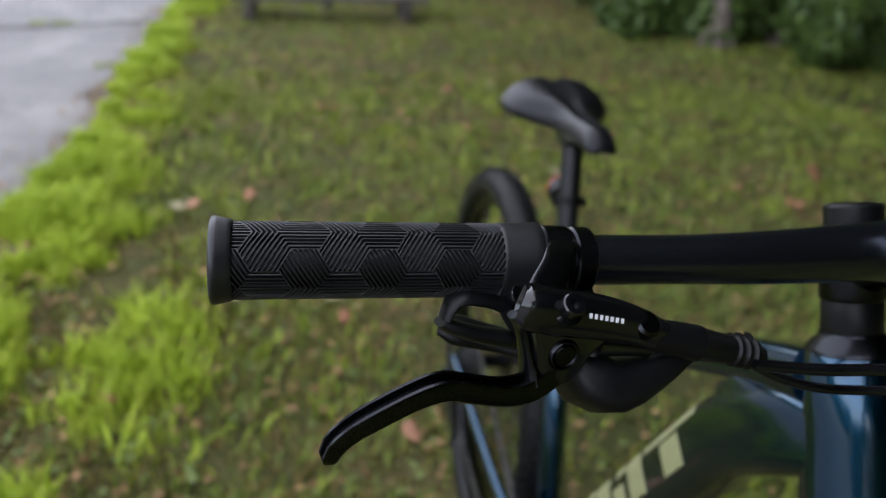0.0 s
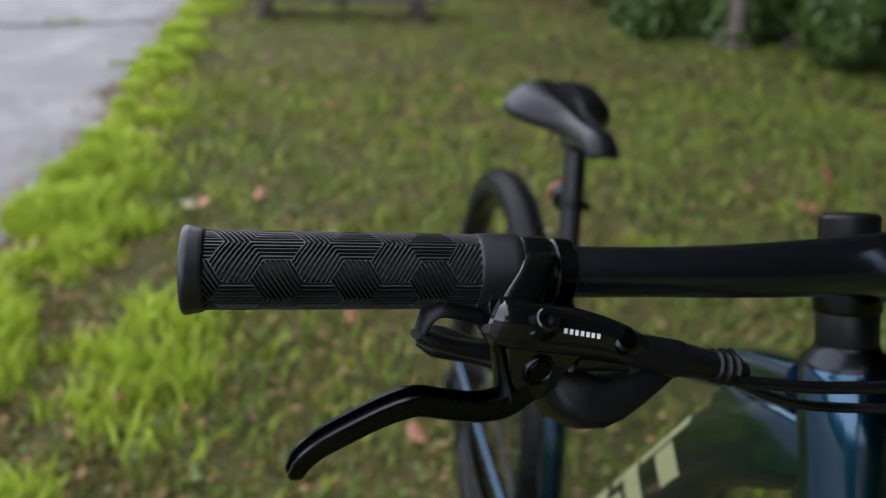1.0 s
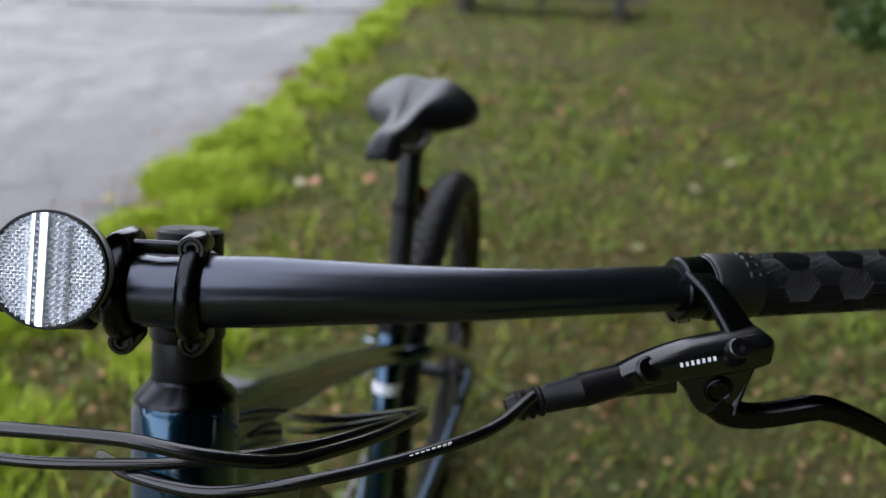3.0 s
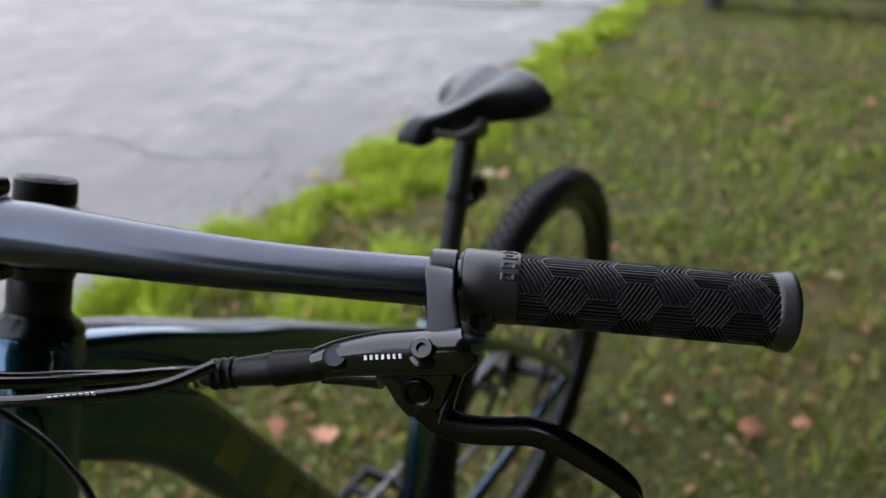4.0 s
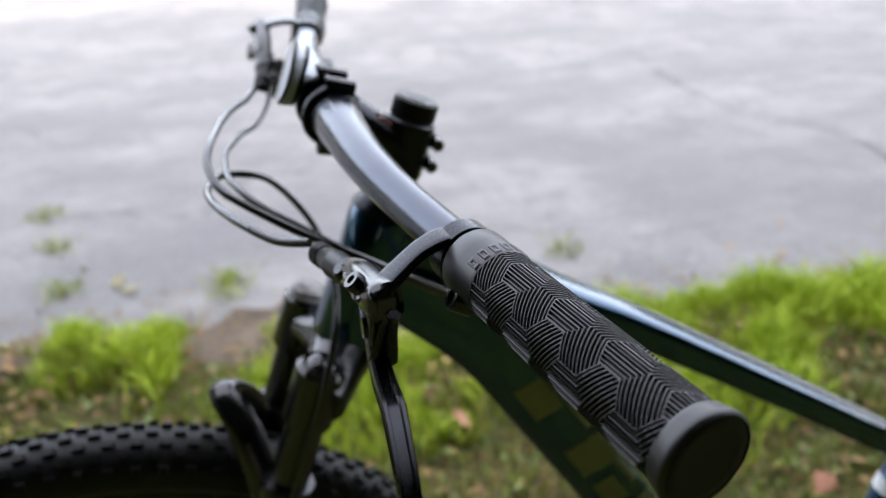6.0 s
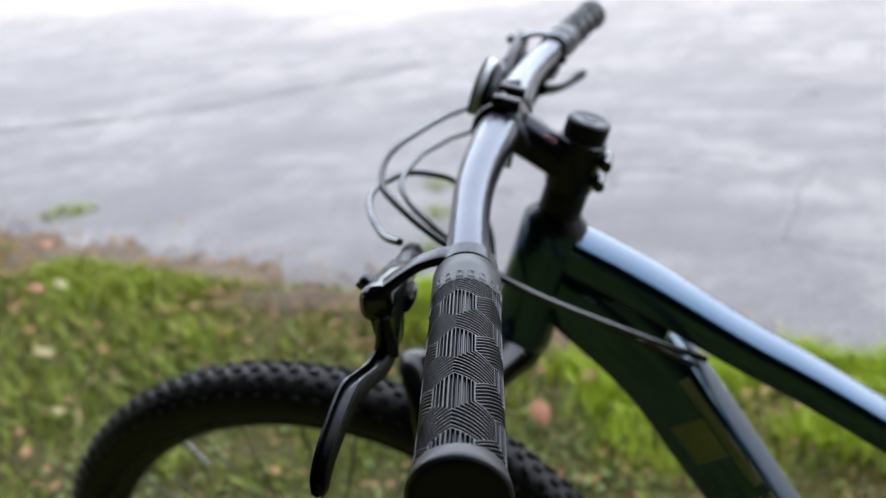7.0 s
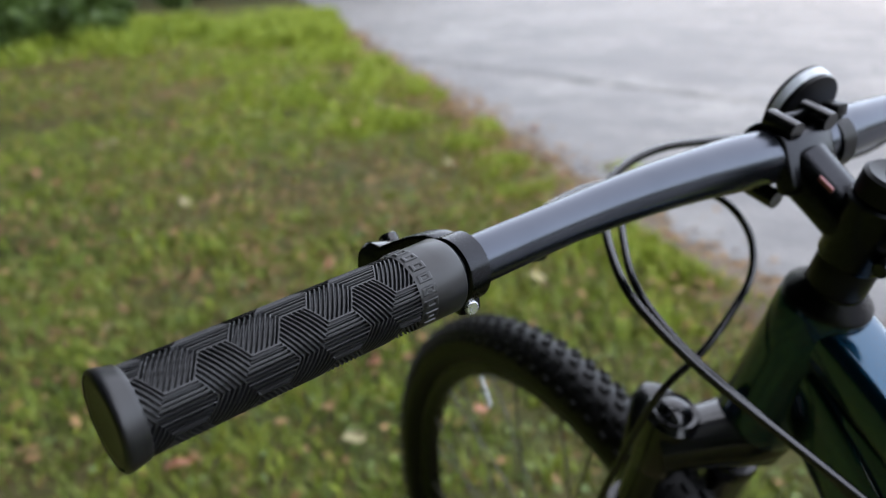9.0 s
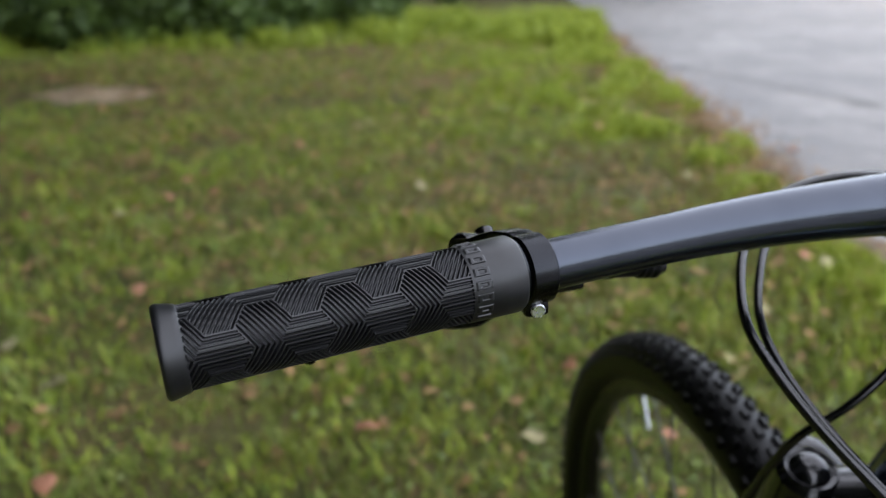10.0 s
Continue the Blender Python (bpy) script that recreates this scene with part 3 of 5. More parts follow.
def make_tree(x, y, seed):
    rng = np.random.default_rng(seed)
    tree = tagged(new("tree"), "grey barked tree trunk rising from dark shrubs", "tree")
    bm = bmesh.new()
    tube(bm, [(x + 0.05, y, -0.05, 0.16), (x + 0.02, y, 0.12, 0.095), (x - 0.03, y + 0.02, 0.8, 0.078), (x - 0.06, y, 2.2, 0.07), (x + 0.05, y + 0.05, 4.2, 0.07), (x + 0.1, y, 5.6, 0.03)], 14, 0.12)
    for k in range(5):
        a = k * 1.257 + 0.3
        tube(bm, [(x + 0.16 * math.cos(a), y + 0.16 * math.sin(a), -0.02, 0.02), (x + 0.09 * math.cos(a), y + 0.09 * math.sin(a), 0.1, 0.04), (x, y, 0.3, 0.03)], 7, 0.06)
    trunk = part("trunk", bm, BARK, tree)
    ends = []
    for k in range(9):
        a, z = k * 2.4, 2.6 + k * 0.32
        e = (x + math.cos(a) * 1.5, y + math.sin(a) * 1.5, z + 0.9)
        bm = bmesh.new()
        tube(bm, [(x, y, z, 0.04), ((x + e[0]) / 2, (y + e[1]) / 2, z + 0.3, 0.028), (*e, 0.01)], 7, 0.15)
        part("limb", bm, BARK, trunk)
        ends += [e, ((x + e[0]) / 2, (y + e[1]) / 2, z + 0.7)]
    c = np.array(ends)
    v, f = leaf_cloud(rng, c, np.full(len(c), 0.85), 26000, 0.085)
    linked("crown", raw_mesh("crown", v, f), LEAFY, tree, sharp=0)


def make_woods():
    """Unseen woods added to shape the light: tall ones to the lawn's side, whose crowns shade it, and the far wood
    round the drive.
    """
    rng = np.random.default_rng(31)
    n = 300
    c = np.c_[rng.uniform(8.5, 14, n), rng.uniform(-24, 28, n), rng.uniform(1.0, 11.0, n)]
    c = np.vstack([c, np.c_[rng.uniform(8.5, 11, 60), rng.uniform(-22, 26, 60), rng.uniform(10.5, 15.5, 60)]])
    # out-of-view canopy clumps over the lawn, added to block skylight
    c = np.vstack([c, np.c_[rng.uniform(2.5, 8.5, 95), rng.uniform(-14, -1.5, 95), rng.uniform(6.5, 13.0, 95)], np.c_[rng.uniform(1.0, 14, 130), rng.uniform(-22, -15, 130), rng.uniform(1.5, 21.0, 130)], np.c_[rng.uniform(1.9, 5.5, 70), rng.uniform(-5.0, 2.2, 70), rng.uniform(4.2, 7.5, 70)], np.c_[rng.uniform(1.6, 3.4, 30), rng.uniform(-4.5, 0.2, 30), rng.uniform(3.4, 5.2, 30)], np.c_[rng.uniform(3.6, 9.0, 100), rng.uniform(-3.0, 13.0, 100), rng.uniform(5.0, 10.0, 100)]])
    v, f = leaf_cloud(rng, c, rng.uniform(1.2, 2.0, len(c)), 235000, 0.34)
    tagged(linked("side_woods", raw_mesh("side_woods", v, f), FOLIAGE, None, sharp=0), "unseen dark leaf clumps beside and over the lawn, added to shade it", "woods", kind="stuff")
    # added far ring that dims the low sky and what the metal reflects
    n = 620
    a = rng.uniform(0, 2 * np.pi, n)
    open_side = np.abs(np.angle(np.exp(1j * (a - radians(162))))) < radians(88)
    r = np.where(open_side, rng.uniform(42, 52, n), rng.uniform(17, 23, n))
    c = np.c_[r * np.cos(a), r * np.sin(a), rng.uniform(1, 17, n) * np.where(open_side, 0.35, 1.0)]
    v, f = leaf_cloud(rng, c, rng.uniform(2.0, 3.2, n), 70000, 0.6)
    tagged(linked("far_woods", raw_mesh("far_woods", v, f), FOLIAGE, None, sharp=0), "unseen ring of dark leaf clumps, added to close off the low sky", "woods", kind="stuff")


def make_bench():
    """A low timber bench on two trestle legs, well away on the lawn."""
    a, b = Vector((0.47, 6.64, 0)), Vector((1.765, 6.40, 0))
    ang = math.degrees(math.atan2(b.y - a.y, b.x - a.x))
    bench = tagged(new("bench"), "low weathered timber bench standing on the lawn", "bench")
    mid = (a + b) / 2
    base = pose(mid.x, mid.y, 0, 0, 0, ang)
    half = (b - a).length / 2
    for k in range(3):
        bm = bmesh.new()
        block(bm, (2 * half + 0.34, 0.13, 0.045), base @ pose(0.03, -0.02 + 0.14 * k, 0.198), 0.006)
        part("seat_plank", bm, TIMBER, bench)
    for s in (-1, 1):
        bm = bmesh.new()
        for y, tilt in ((0.0, 8), (0.26, -8)):
            block(bm, (0.1, 0.09, 0.22), base @ pose(s * half, y, 0.075, tilt), 0.006)
        block(bm, (0.06, 0.4, 0.07), base @ pose(s * half, 0.12, 0.12), 0.005)
        part("leg", bm, TIMBER, bench)
    bm = bmesh.new()
    block(bm, (0.07, 0.3, 0.05), base @ pose(0, 0.12, 0.13), 0.005)
    part("batten", bm, TIMBER, bench)


# ---- bicycle ----
BARS = pose(0.004, -0.05, 0.971, 0, 3.1, 1.4)
FORK = pose(0.004, -0.05, 0.971, 0, 3.1, -1.0)
LEAN, HEAD = radians(2.2), radians(12.1)
S_ = Vector((math.sin(HEAD), math.cos(HEAD), 0))
L_ = Vector((math.cos(HEAD), -math.sin(HEAD), 0))
U_ = L_ * math.sin(LEAN) + Vector((0, 0, 1)) * math.cos(LEAN)
A_ = L_ * math.cos(LEAN) - Vector((0, 0, 1)) * math.sin(LEAN)
O_ = Vector((0, 0.015, 0.970)) - U_ * 0.9707
# frame coordinates: a to the rider's left, s to the rear, u up
FRAME = Matrix(((A_.x, S_.x, U_.x, O_.x), (A_.y, S_.y, U_.y, O_.y), (A_.z, S_.z, U_.z, O_.z), (0, 0, 0, 1)))


def add(name, bm, mat, parent, m, label="", sharp=38):
    bm.transform(m)
    return part(name, bm, mat, parent, label, sharp)


bike = tagged(new("bicycle"), "deep blue mountain bike with black flat handlebar standing on grass", "bicycle")


def bar_axis(x):
    """Height, sweep and radius of the handlebar's axis at x."""
    a = abs(x)
    k = 0.5 * (1 + math.tanh((a - 0.13) / 0.05))
    y = 0.18 * 0.05 * 0.5 * math.log(math.exp(2 * (a - 0.13) / 0.05) + 1)
    r = 0.0159 - (0.0159 - 0.0111) * min(1, max(0, (a - 0.045) / 0.13)) ** 0.8
    return Vector((x, y, 0.0045 * math.tanh(a / 0.07))), r


def make_handlebar():
    bm = bmesh.new()
    pts = []
    for i in range(-24, 25):
        x = 0.370 * i / 24
        p, r = bar_axis(x)
        pts.append((*p, r))
    tube(bm, pts, 32, 0.012)
    return add("handlebar", bm, BAR, bike, BARS, "satin black aluminium riser handlebar", 60)


def grip_axis(s):
    e, c = bar_axis(-0.374 if s < 0 else 0.388)[0], bar_axis(-0.241 if s < 0 else 0.249)[0]
    return e, (c - e).normalized(), (c - e).length


def make_grip(s, turn):
    """The rubber grip: a smooth flange, a body of raised hexagons filled with ribs, a smooth collar."""
    o, d, length = grip_axis(s)
    z = Vector((0, 0, 1))
    u = (z - d * z.dot(d)).normalized()
    w = d.cross(u) * s
    r0 = 0.0157
    t = np.concatenate([np.array([0, 0.0006, 0.0016, 0.003, 0.0045, 0.0065, 0.0080]), np.arange(0.0086, 0.1180, 0.00028), np.arange(0.1182, 0.1295, 0.0004), np.array([0.1302, 0.1308, length - 0.0012, length - 0.0003, length])])
    nv = 344
    th = np.arange(nv) * 2 * np.pi / nv
    base = np.interp(t, [0, 0.0006, 0.0016, 0.003, 0.0080, 0.0090, 0.1165, 0.1180, length - 0.0012, length], [0.0163, 0.0173, 0.0177, 0.0175, 0.0164, r0, r0, 0.0160, 0.0163, 0.0156])
    circ = 2 * np.pi * r0
    tt, vv = np.meshgrid(t - 0.006, (th + turn) / (2 * np.pi) * circ, indexing="ij")
    cx, ry = 0.01525, circ / 6
    best = np.full(tt.shape, 9.0)
    stripe = np.zeros(tt.shape)
    k = cx / 0.866 / ry
    for i0 in (-1, 0, 1):
        col = np.floor(tt / cx + 0.5) + i0
        odd = np.mod(col, 2)
        row = np.floor(vv / ry - 0.5 * odd + 0.5)
        du, dv = (tt - col * cx), (vv - (row + 0.5 * odd) * ry) * k
        hd = np.maximum(np.abs(dv), np.abs(dv) * 0.5 + np.abs(du) * 0.866)
        rr = row - np.floor(col / 2)
        c = np.mod(col - rr, 3)
        coord = np.abs(np.where(c == 0, dv, np.where(c == 1, dv * 0.5 + du * 0.866, dv * 0.5 - du * 0.866)))
        near = hd < best
        best, stripe = np.where(near, hd, best), np.where(near, coord, stripe)
    inr = cx / 0.866 / 2
    rib = np.clip(np.cos((inr - stripe) * 2 * np.pi / 0.00176) * 2.0 + 0.35, 0, 1)
    line = np.clip(((stripe - (inr - 0.00095)) / 0.0002), 0, 1)
    up = np.maximum(rib, line)
    inside = ((t > 0.0088) & (t < 0.1168)).astype(float)[:, None]
    height = -0.0015 * (1 - up) * inside
    # raised bars on the collar where the maker's name stands
    ang = np.mod(th + 0.9 * s, 2 * np.pi)
    slot = np.mod(ang / (np.pi / 9.5), 1.0)
    on = ((slot > 0.18) & (slot < 0.78) & (ang < 2 * np.pi * 0.5)).astype(float)[None, :]
    band = ((t > 0.1184) & (t < 0.1246)).astype(float)[:, None]
    notch = 1 - ((np.abs(slot - 0.48) < 0.14)[None, :] * ((t > 0.1200) & (t < 0.1230))[:, None]).astype(float)
    height = height + 0.00045 * on * band * notch
    r = base[:, None] + height
    co, si = np.cos(th)[None, :], np.sin(th)[None, :]
    on_, dn, un, wn_ = (np.array(q) for q in (o, d, u, w))
    v = on_ + t[:, None, None] * dn + (r * co)[..., None] * un + (r * si)[..., None] * wn_
    nt = len(t)
    a = (np.arange(nt - 1)[:, None] * nv + np.arange(nv)[None, :]).ravel()
    b = (np.arange(nt - 1)[:, None] * nv + (np.arange(nv)[None, :] + 1) % nv).ravel()
    q = np.c_[a, b, b + nv, a + nv]
    if s > 0:
        q = q[:, ::-1]
    v = v.reshape(-1, 3)
    v = v @ np.array(BARS.to_3x3()).T + np.array(BARS.translation)
    grip = linked("grip", raw_mesh("grip", v, [q]), RUBBER, bike, "black rubber lock-on grip with raised hexagon ribs", 50)
    bm = bmesh.new()
    lathe(bm, [(0.004, 0.0), (0.0006, 0.0), (0.0002, 0.012), (0.0, 0.0152), (0.0008, 0.0164), (0.004, 0.0164)], o, d, 40)
    add("end_plug", bm, PLASTIC, grip, BARS)
    bm = bmesh.new()
    e = o + d * length
    q = o + d * (length - 0.0125) + Vector((0, -0.0150, -0.0085))
    n = Vector((0, -0.85, 0.5)).normalized()
    lathe(bm, [(-0.008, 0), (-0.008, 0.0058), (0.001, 0.0058), (0.0022, 0.005), (0.0022, 0.0032), (0.0005, 0.003), (0.0005, 0)], q, n, 24)
    add("clamp_bolt", bm, GLOSS, grip, BARS)
    bm = bmesh.new()
    lathe(bm, [(0, 0.0112), (0, 0.0150), (0.0006, 0.0152), (0.0014, 0.0148), (0.0014, 0.0112)], e - d * 0.0002, d, 40)
    add("collar", bm, SATIN, grip, BARS)
    return grip


def make_brake(s, pivot, swing):
    """A hydraulic brake lever: clamp, master cylinder, boot, pivot, blade. Places are given outward, back and up from the pivot, in millimetres."""
    pivot = Vector(pivot)

    def V(o, y, z):
        return pivot + Vector((s * o, y, z)) * 0.001

    at = 0.2345 if s < 0 else 0.2405
    ax = bar_axis(s * at)[0]
    out = (bar_axis(s * 0.24)[0] - bar_axis(s * 0.225)[0]).normalized()
    # master cylinder with its web round the pivot
    bm = bmesh.new()
    line = [(17.5, 9.5, 19.6, 0.0070), (16.8, 9, 19.4, 0.0086), (8, 8, 17.2, 0.0090), (-8, 7, 13.8, 0.0088), (-20, 6, 11.2, 0.0084), (-34, 4.5, 7.0, 0.0074), (-46, 3, 1.6, 0.0064)]
    tube(bm, [(*V(o, y, z), r) for o, y, z, r in line], 26, 0.003, (1.0, 0.92), (0, 0, 1), square=0.72)
    m = Matrix.Translation(pivot) @ Matrix.Diagonal((s, 1, 1, 1))
    web = [(15.5, 16), (12.5, 4), (10.5, -5), (6.5, -11.5), (1, -15.5), (-5, -14.5), (-10, -9), (-14, -2), (-21, 4), (-22, 12)]
    slab(bm, [(a * 0.001, b * 0.001) for a, b in web], 0.0105, m @ Matrix.Translation((0, 0.002, 0)), 0.0022)
    tube(bm, [(*V(-18, 9, -1), 0.0060), (*V(-32, 9, -4), 0.0048), (*V(-44, 7, -6), 0.0036)], 14, 0.004)
    brake = add("brake_lever", bm, GLOSS, bike, BARS, "gloss black hydraulic brake lever body", 40)
    # clamp band, the flat arm down to the cylinder
    bm = bmesh.new()
    lathe(bm, [(-0.0062, 0.0112), (-0.0062, 0.0140), (-0.0052, 0.0151), (0.0052, 0.0151), (0.0062, 0.0140), (0.0062, 0.0112)], ax, out, 36, True)
    foot = V(8.5, 9, 21.5)
    top = ax + Vector((0, -0.0085, 0.0105))
    mid = top.lerp(foot, 0.52) + Vector((0, -0.001, 0.0026))
    tube(bm, [(*(ax + Vector((0, -0.006, 0.0060))), 0.0052), (*top, 0.0062), (*(top.lerp(mid, 0.55) + Vector((0, 0, 0.0012))), 0.0062), (*mid, 0.0062), (*foot, 0.0076), (*V(7.5, 8.5, 16), 0.0082)], 28, 0.003, (1.0, 0.40), (1, 0, 0), square=0.45)
    block(bm, (0.011, 0.012, 0.009), Matrix.Translation(ax + Vector((0, 0.003, -0.0140))), 0.002)
    add("clamp", bm, SATIN, brake, BARS, "satin black bar clamp")
    bm = bmesh.new()
    rod(bm, ax + Vector((0, 0.0105, -0.0150)), ax + Vector((0, -0.004, -0.0150)), 0.0032, 14)
    add("clamp_screw", bm, SILVER, brake, BARS, "silver clamp screw")
    # bleed screw, cover bolt, pivot pin
    up = Vector((0, -0.66, 0.75))
    bm = bmesh.new()
    lathe(bm, [(-0.004, 0.0062), (0.0012, 0.0062), (0.0018, 0.0046), (0.0072, 0.0046), (0.0078, 0.0040), (0.0078, 0.0021), (0.0055, 0.0018), (0.0055, 0)], V(1.9, 2.5, 19.0), up, 22)
    add("bleed_screw", bm, GLOSS, brake, BARS)
    bm = bmesh.new()
    lathe(bm, [(-0.004, 0.0056), (0.0030, 0.0056), (0.0042, 0.0044), (0.0040, 0.0030), (0.0045, 0.0)], V(-34.5, 1.0, 9.0), up, 20)
    add("cover_bolt", bm, SATIN, brake, BARS)
    bm = bmesh.new()
    lathe(bm, [(0.012, 0), (0.012, 0.0066), (0.0012, 0.0066), (0.0004, 0.0060), (0.0008, 0.0050), (0.0014, 0.0046), (0.0006, 0.0042), (0.0006, 0)], pivot, (0, 1, 0), 30)
    add("pivot_pin", bm, SATIN, brake, BARS)
    # the maker's name as plain bars along the cylinder
    bm = bmesh.new()
    tilt = Matrix.Rotation(s * radians(-15), 4, "Y")
    for k in range(7):
        o = -7.0 - 2.35 * k
        block(bm, (0.0012, 0.0005, 0.0019), Matrix.Translation(V(o, -1.2 + 0.07 * (o + 8), 17.6 + 0.24 * (o + 8))) @ tilt @ Matrix.Rotation(radians(-26), 4, "X"), 0.0)
    add("lettering", bm, WHITE, brake, BARS, "small white plain lettering bars")
    # rubber boot with rings
    a, e = V(-45, 3, 2.0), V(-93, -5, -9.4)
    n = (e - a).length
    prof = [(-0.004, 0), (-0.004, 0.0066), (0, 0.0070), (n * 0.36, 0.0076), (n * 0.375, 0.0070), (n * 0.66, 0.0062)]
    for k in range(3):
        t = n * 0.70 + k * 0.0042
        prof += [(t, 0.0058), (t + 0.001, 0.0068), (t + 0.0024, 0.0068), (t + 0.0032, 0.0056)]
    prof += [(n + 0.001, 0.0042), (n + 0.001, 0)]
    bm = bmesh.new()
    lathe(bm, prof, a, e - a, 24)
    add("hose_boot", bm, PLASTIC, brake, BARS, "ribbed black rubber hose boot")
    # the blade, hollowed on the upper side
    c, q = math.cos(radians(swing)), math.sin(radians(swing))
    run = [(1, -10.5, 5.8), (10, -16.0, 5.6), (22, -16.4, 5.0), (35.2, -13.0, 4.8), (45, -10.0, 4.8), (51, -9.5, 4.8), (60.7, -11.8, 4.5), (76.5, -18.2, 4.3), (84.5, -22.6, 4.0), (89, -27.0, 3.8), (90.8, -31.5, 3.2), (91.2, -33.5, 1.6)]
    p = curve_points([(o * c - z * q, o * q + z * c, r) for o, z, r in run], 2.5)
    section = [(-0.95, 0.5), (-0.95, -0.6), (-0.6, -0.95), (0.6, -0.95), (0.95, -0.6), (0.95, 0.5), (0.8, 0.95), (0.52, 0.95), (0.4, 0.4), (-0.4, 0.4), (-0.52, 0.95), (-0.8, 0.95)]
    bm = bmesh.new()
    rings = []
    for k in range(len(p)):
        d = p[min(k + 1, len(p) - 1)][:2] - p[max(k - 1, 0)][:2]
        d = d / np.linalg.norm(d)
        w = min(5.2, p[k][2] * 1.1)
        rings.append([bm.verts.new(V(p[k][0] - d[1] * v * p[k][2], 6.5 - 0.085 * max(0.0, p[k][0]) + u * w, p[k][1] + d[0] * v * p[k][2])) for u, v in section])
    for r0, r1 in zip(rings, rings[1:]):
        for k in range(len(section)):
            bm.faces.new((r0[k], r0[(k + 1) % len(section)], r1[(k + 1) % len(section)], r1[k]))
    bm.faces.new(rings[0][::-1])
    bm.faces.new(rings[-1])
    tube(bm, [(*V(19.5, 11, 15), 0.0020), (*V(15.5, 10, 9), 0.0024), (*V(12.8, 9, 0), 0.0028), (*V(10.5, 8, -9), 0.0036), (*V(10, 7, -14), 0.004)], 12, 0.003, (1.0, 1.7), (1, 0, 0))
    add("blade", bm, SATIN, brake, BARS, "satin black curved brake blade", 35)
    return brake


def make_shifter():
    """The gear shifter under the right grip's brake lever: clamp, pod, two paddles."""
    ax = bar_axis(-0.2225)[0]
    out = (bar_axis(-0.23)[0] - bar_axis(-0.21)[0]).normalized()
    bm = bmesh.new()
    tube(bm, [(-0.236, -0.004, -0.024, 0.011), (-0.229, -0.014, -0.036, 0.0160), (-0.217, -0.018, -0.038, 0.0160), (-0.202, -0.021, -0.031, 0.0115), (-0.186, -0.024, -0.021, 0.006), (-0.180, -0.024, -0.021, 0.0055)], 22, 0.006, (1.0, 0.72), (0, 1, -0.6), square=0.6)
    pod = add("shifter", bm, PLASTIC, bike, BARS, "black plastic gear shifter pod under the bar", 50)
    bm = bmesh.new()
    lathe(bm, [(-0.0045, 0.0112), (-0.0045, 0.0138), (-0.0035, 0.0146), (0.0035, 0.0146), (0.0045, 0.0138), (0.0045, 0.0112)], ax, out, 36, True)
    tube(bm, [(*(ax + Vector((0, -0.004, -0.011))), 0.006), (-0.216, 0.0, -0.026, 0.006)], 12, 0.004)
    add("clamp", bm, SATIN, pod, BARS)
    bm = bmesh.new()
    tube(bm, [(-0.240, 0.006, -0.028, 0.0050), (-0.256, 0.009, -0.0262, 0.0054), (-0.270, 0.011, -0.0232, 0.0050), (-0.283, 0.012, -0.0182, 0.0044), (-0.2868, 0.012, -0.0160, 0.0028)], 14, 0.004, (1.6, 0.72), (0, 1, -0.3))
    tube(bm, [(-0.246, 0.008, -0.022, 0.0048), (-0.2545, 0.012, -0.0140, 0.0045), (-0.264, 0.013, -0.0085, 0.0042), (-0.2775, 0.013, -0.0052, 0.0040), (-0.2815, 0.013, -0.0075, 0.0036), (-0.2848, 0.012, -0.0150, 0.0030)], 14, 0.004, (1.5, 0.65), (0, 1, 0.2))
    tube(bm, [(-0.258, 0.012, -0.0115, 0.005), (-0.253, 0.010, -0.019, 0.0062), (-0.246, 0.008, -0.025, 0.006)], 12, 0.004, (1.5, 0.6), (0, 1, 0.2))
    tube(bm, [(-0.224, -0.004, -0.032, 0.0085), (-0.236, 0.002, -0.029, 0.0068), (-0.248, 0.007, -0.0275, 0.005)], 12, 0.004)
    add("paddle", bm, PLASTIC, pod, BARS, "hooked black release paddle", 50)
    bm = bmesh.new()
    tube(bm, [(-0.216, 0.002, -0.036, 0.0070), (-0.232, 0.016, -0.039, 0.0056), (-0.250, 0.028, -0.0385, 0.0050), (-0.268, 0.037, -0.036, 0.0062), (-0.2745, 0.040, -0.0345, 0.0040)], 14, 0.004, (1.5, 0.75), (0, 1, 0.3))
    add("thumb_lever", bm, PLASTIC, pod, BARS, "black thumb lever behind the bar", 50)
    bm = bmesh.new()
    rod(bm, (-0.180, -0.023, -0.020), (-0.160, -0.031, -0.0175), 0.0038, 14)
    for k in range(5):
        p = Vector((-0.177, -0.0245, -0.0196)).lerp(Vector((-0.163, -0.0302, -0.0178)), k / 4)
        lathe(bm, [(0, 0.0036), (0.0003, 0.0046), (0.0018, 0.0046), (0.0021, 0.0036)], p, (0.02, -0.008, 0.0025), 14, True)
    add("barrel_adjuster", bm, PLASTIC, pod, BARS)


STEER_TOP = Vector((-0.004, 0.0645, 0.0))
STEER = Vector((0, -0.335, -0.942)).normalized()


def steer(d, x=0.0, ahead=0.0):
    """A point d down the steering axis."""
    return STEER_TOP + STEER * d + Vector((x, -ahead * 0.942, ahead * 0.335))


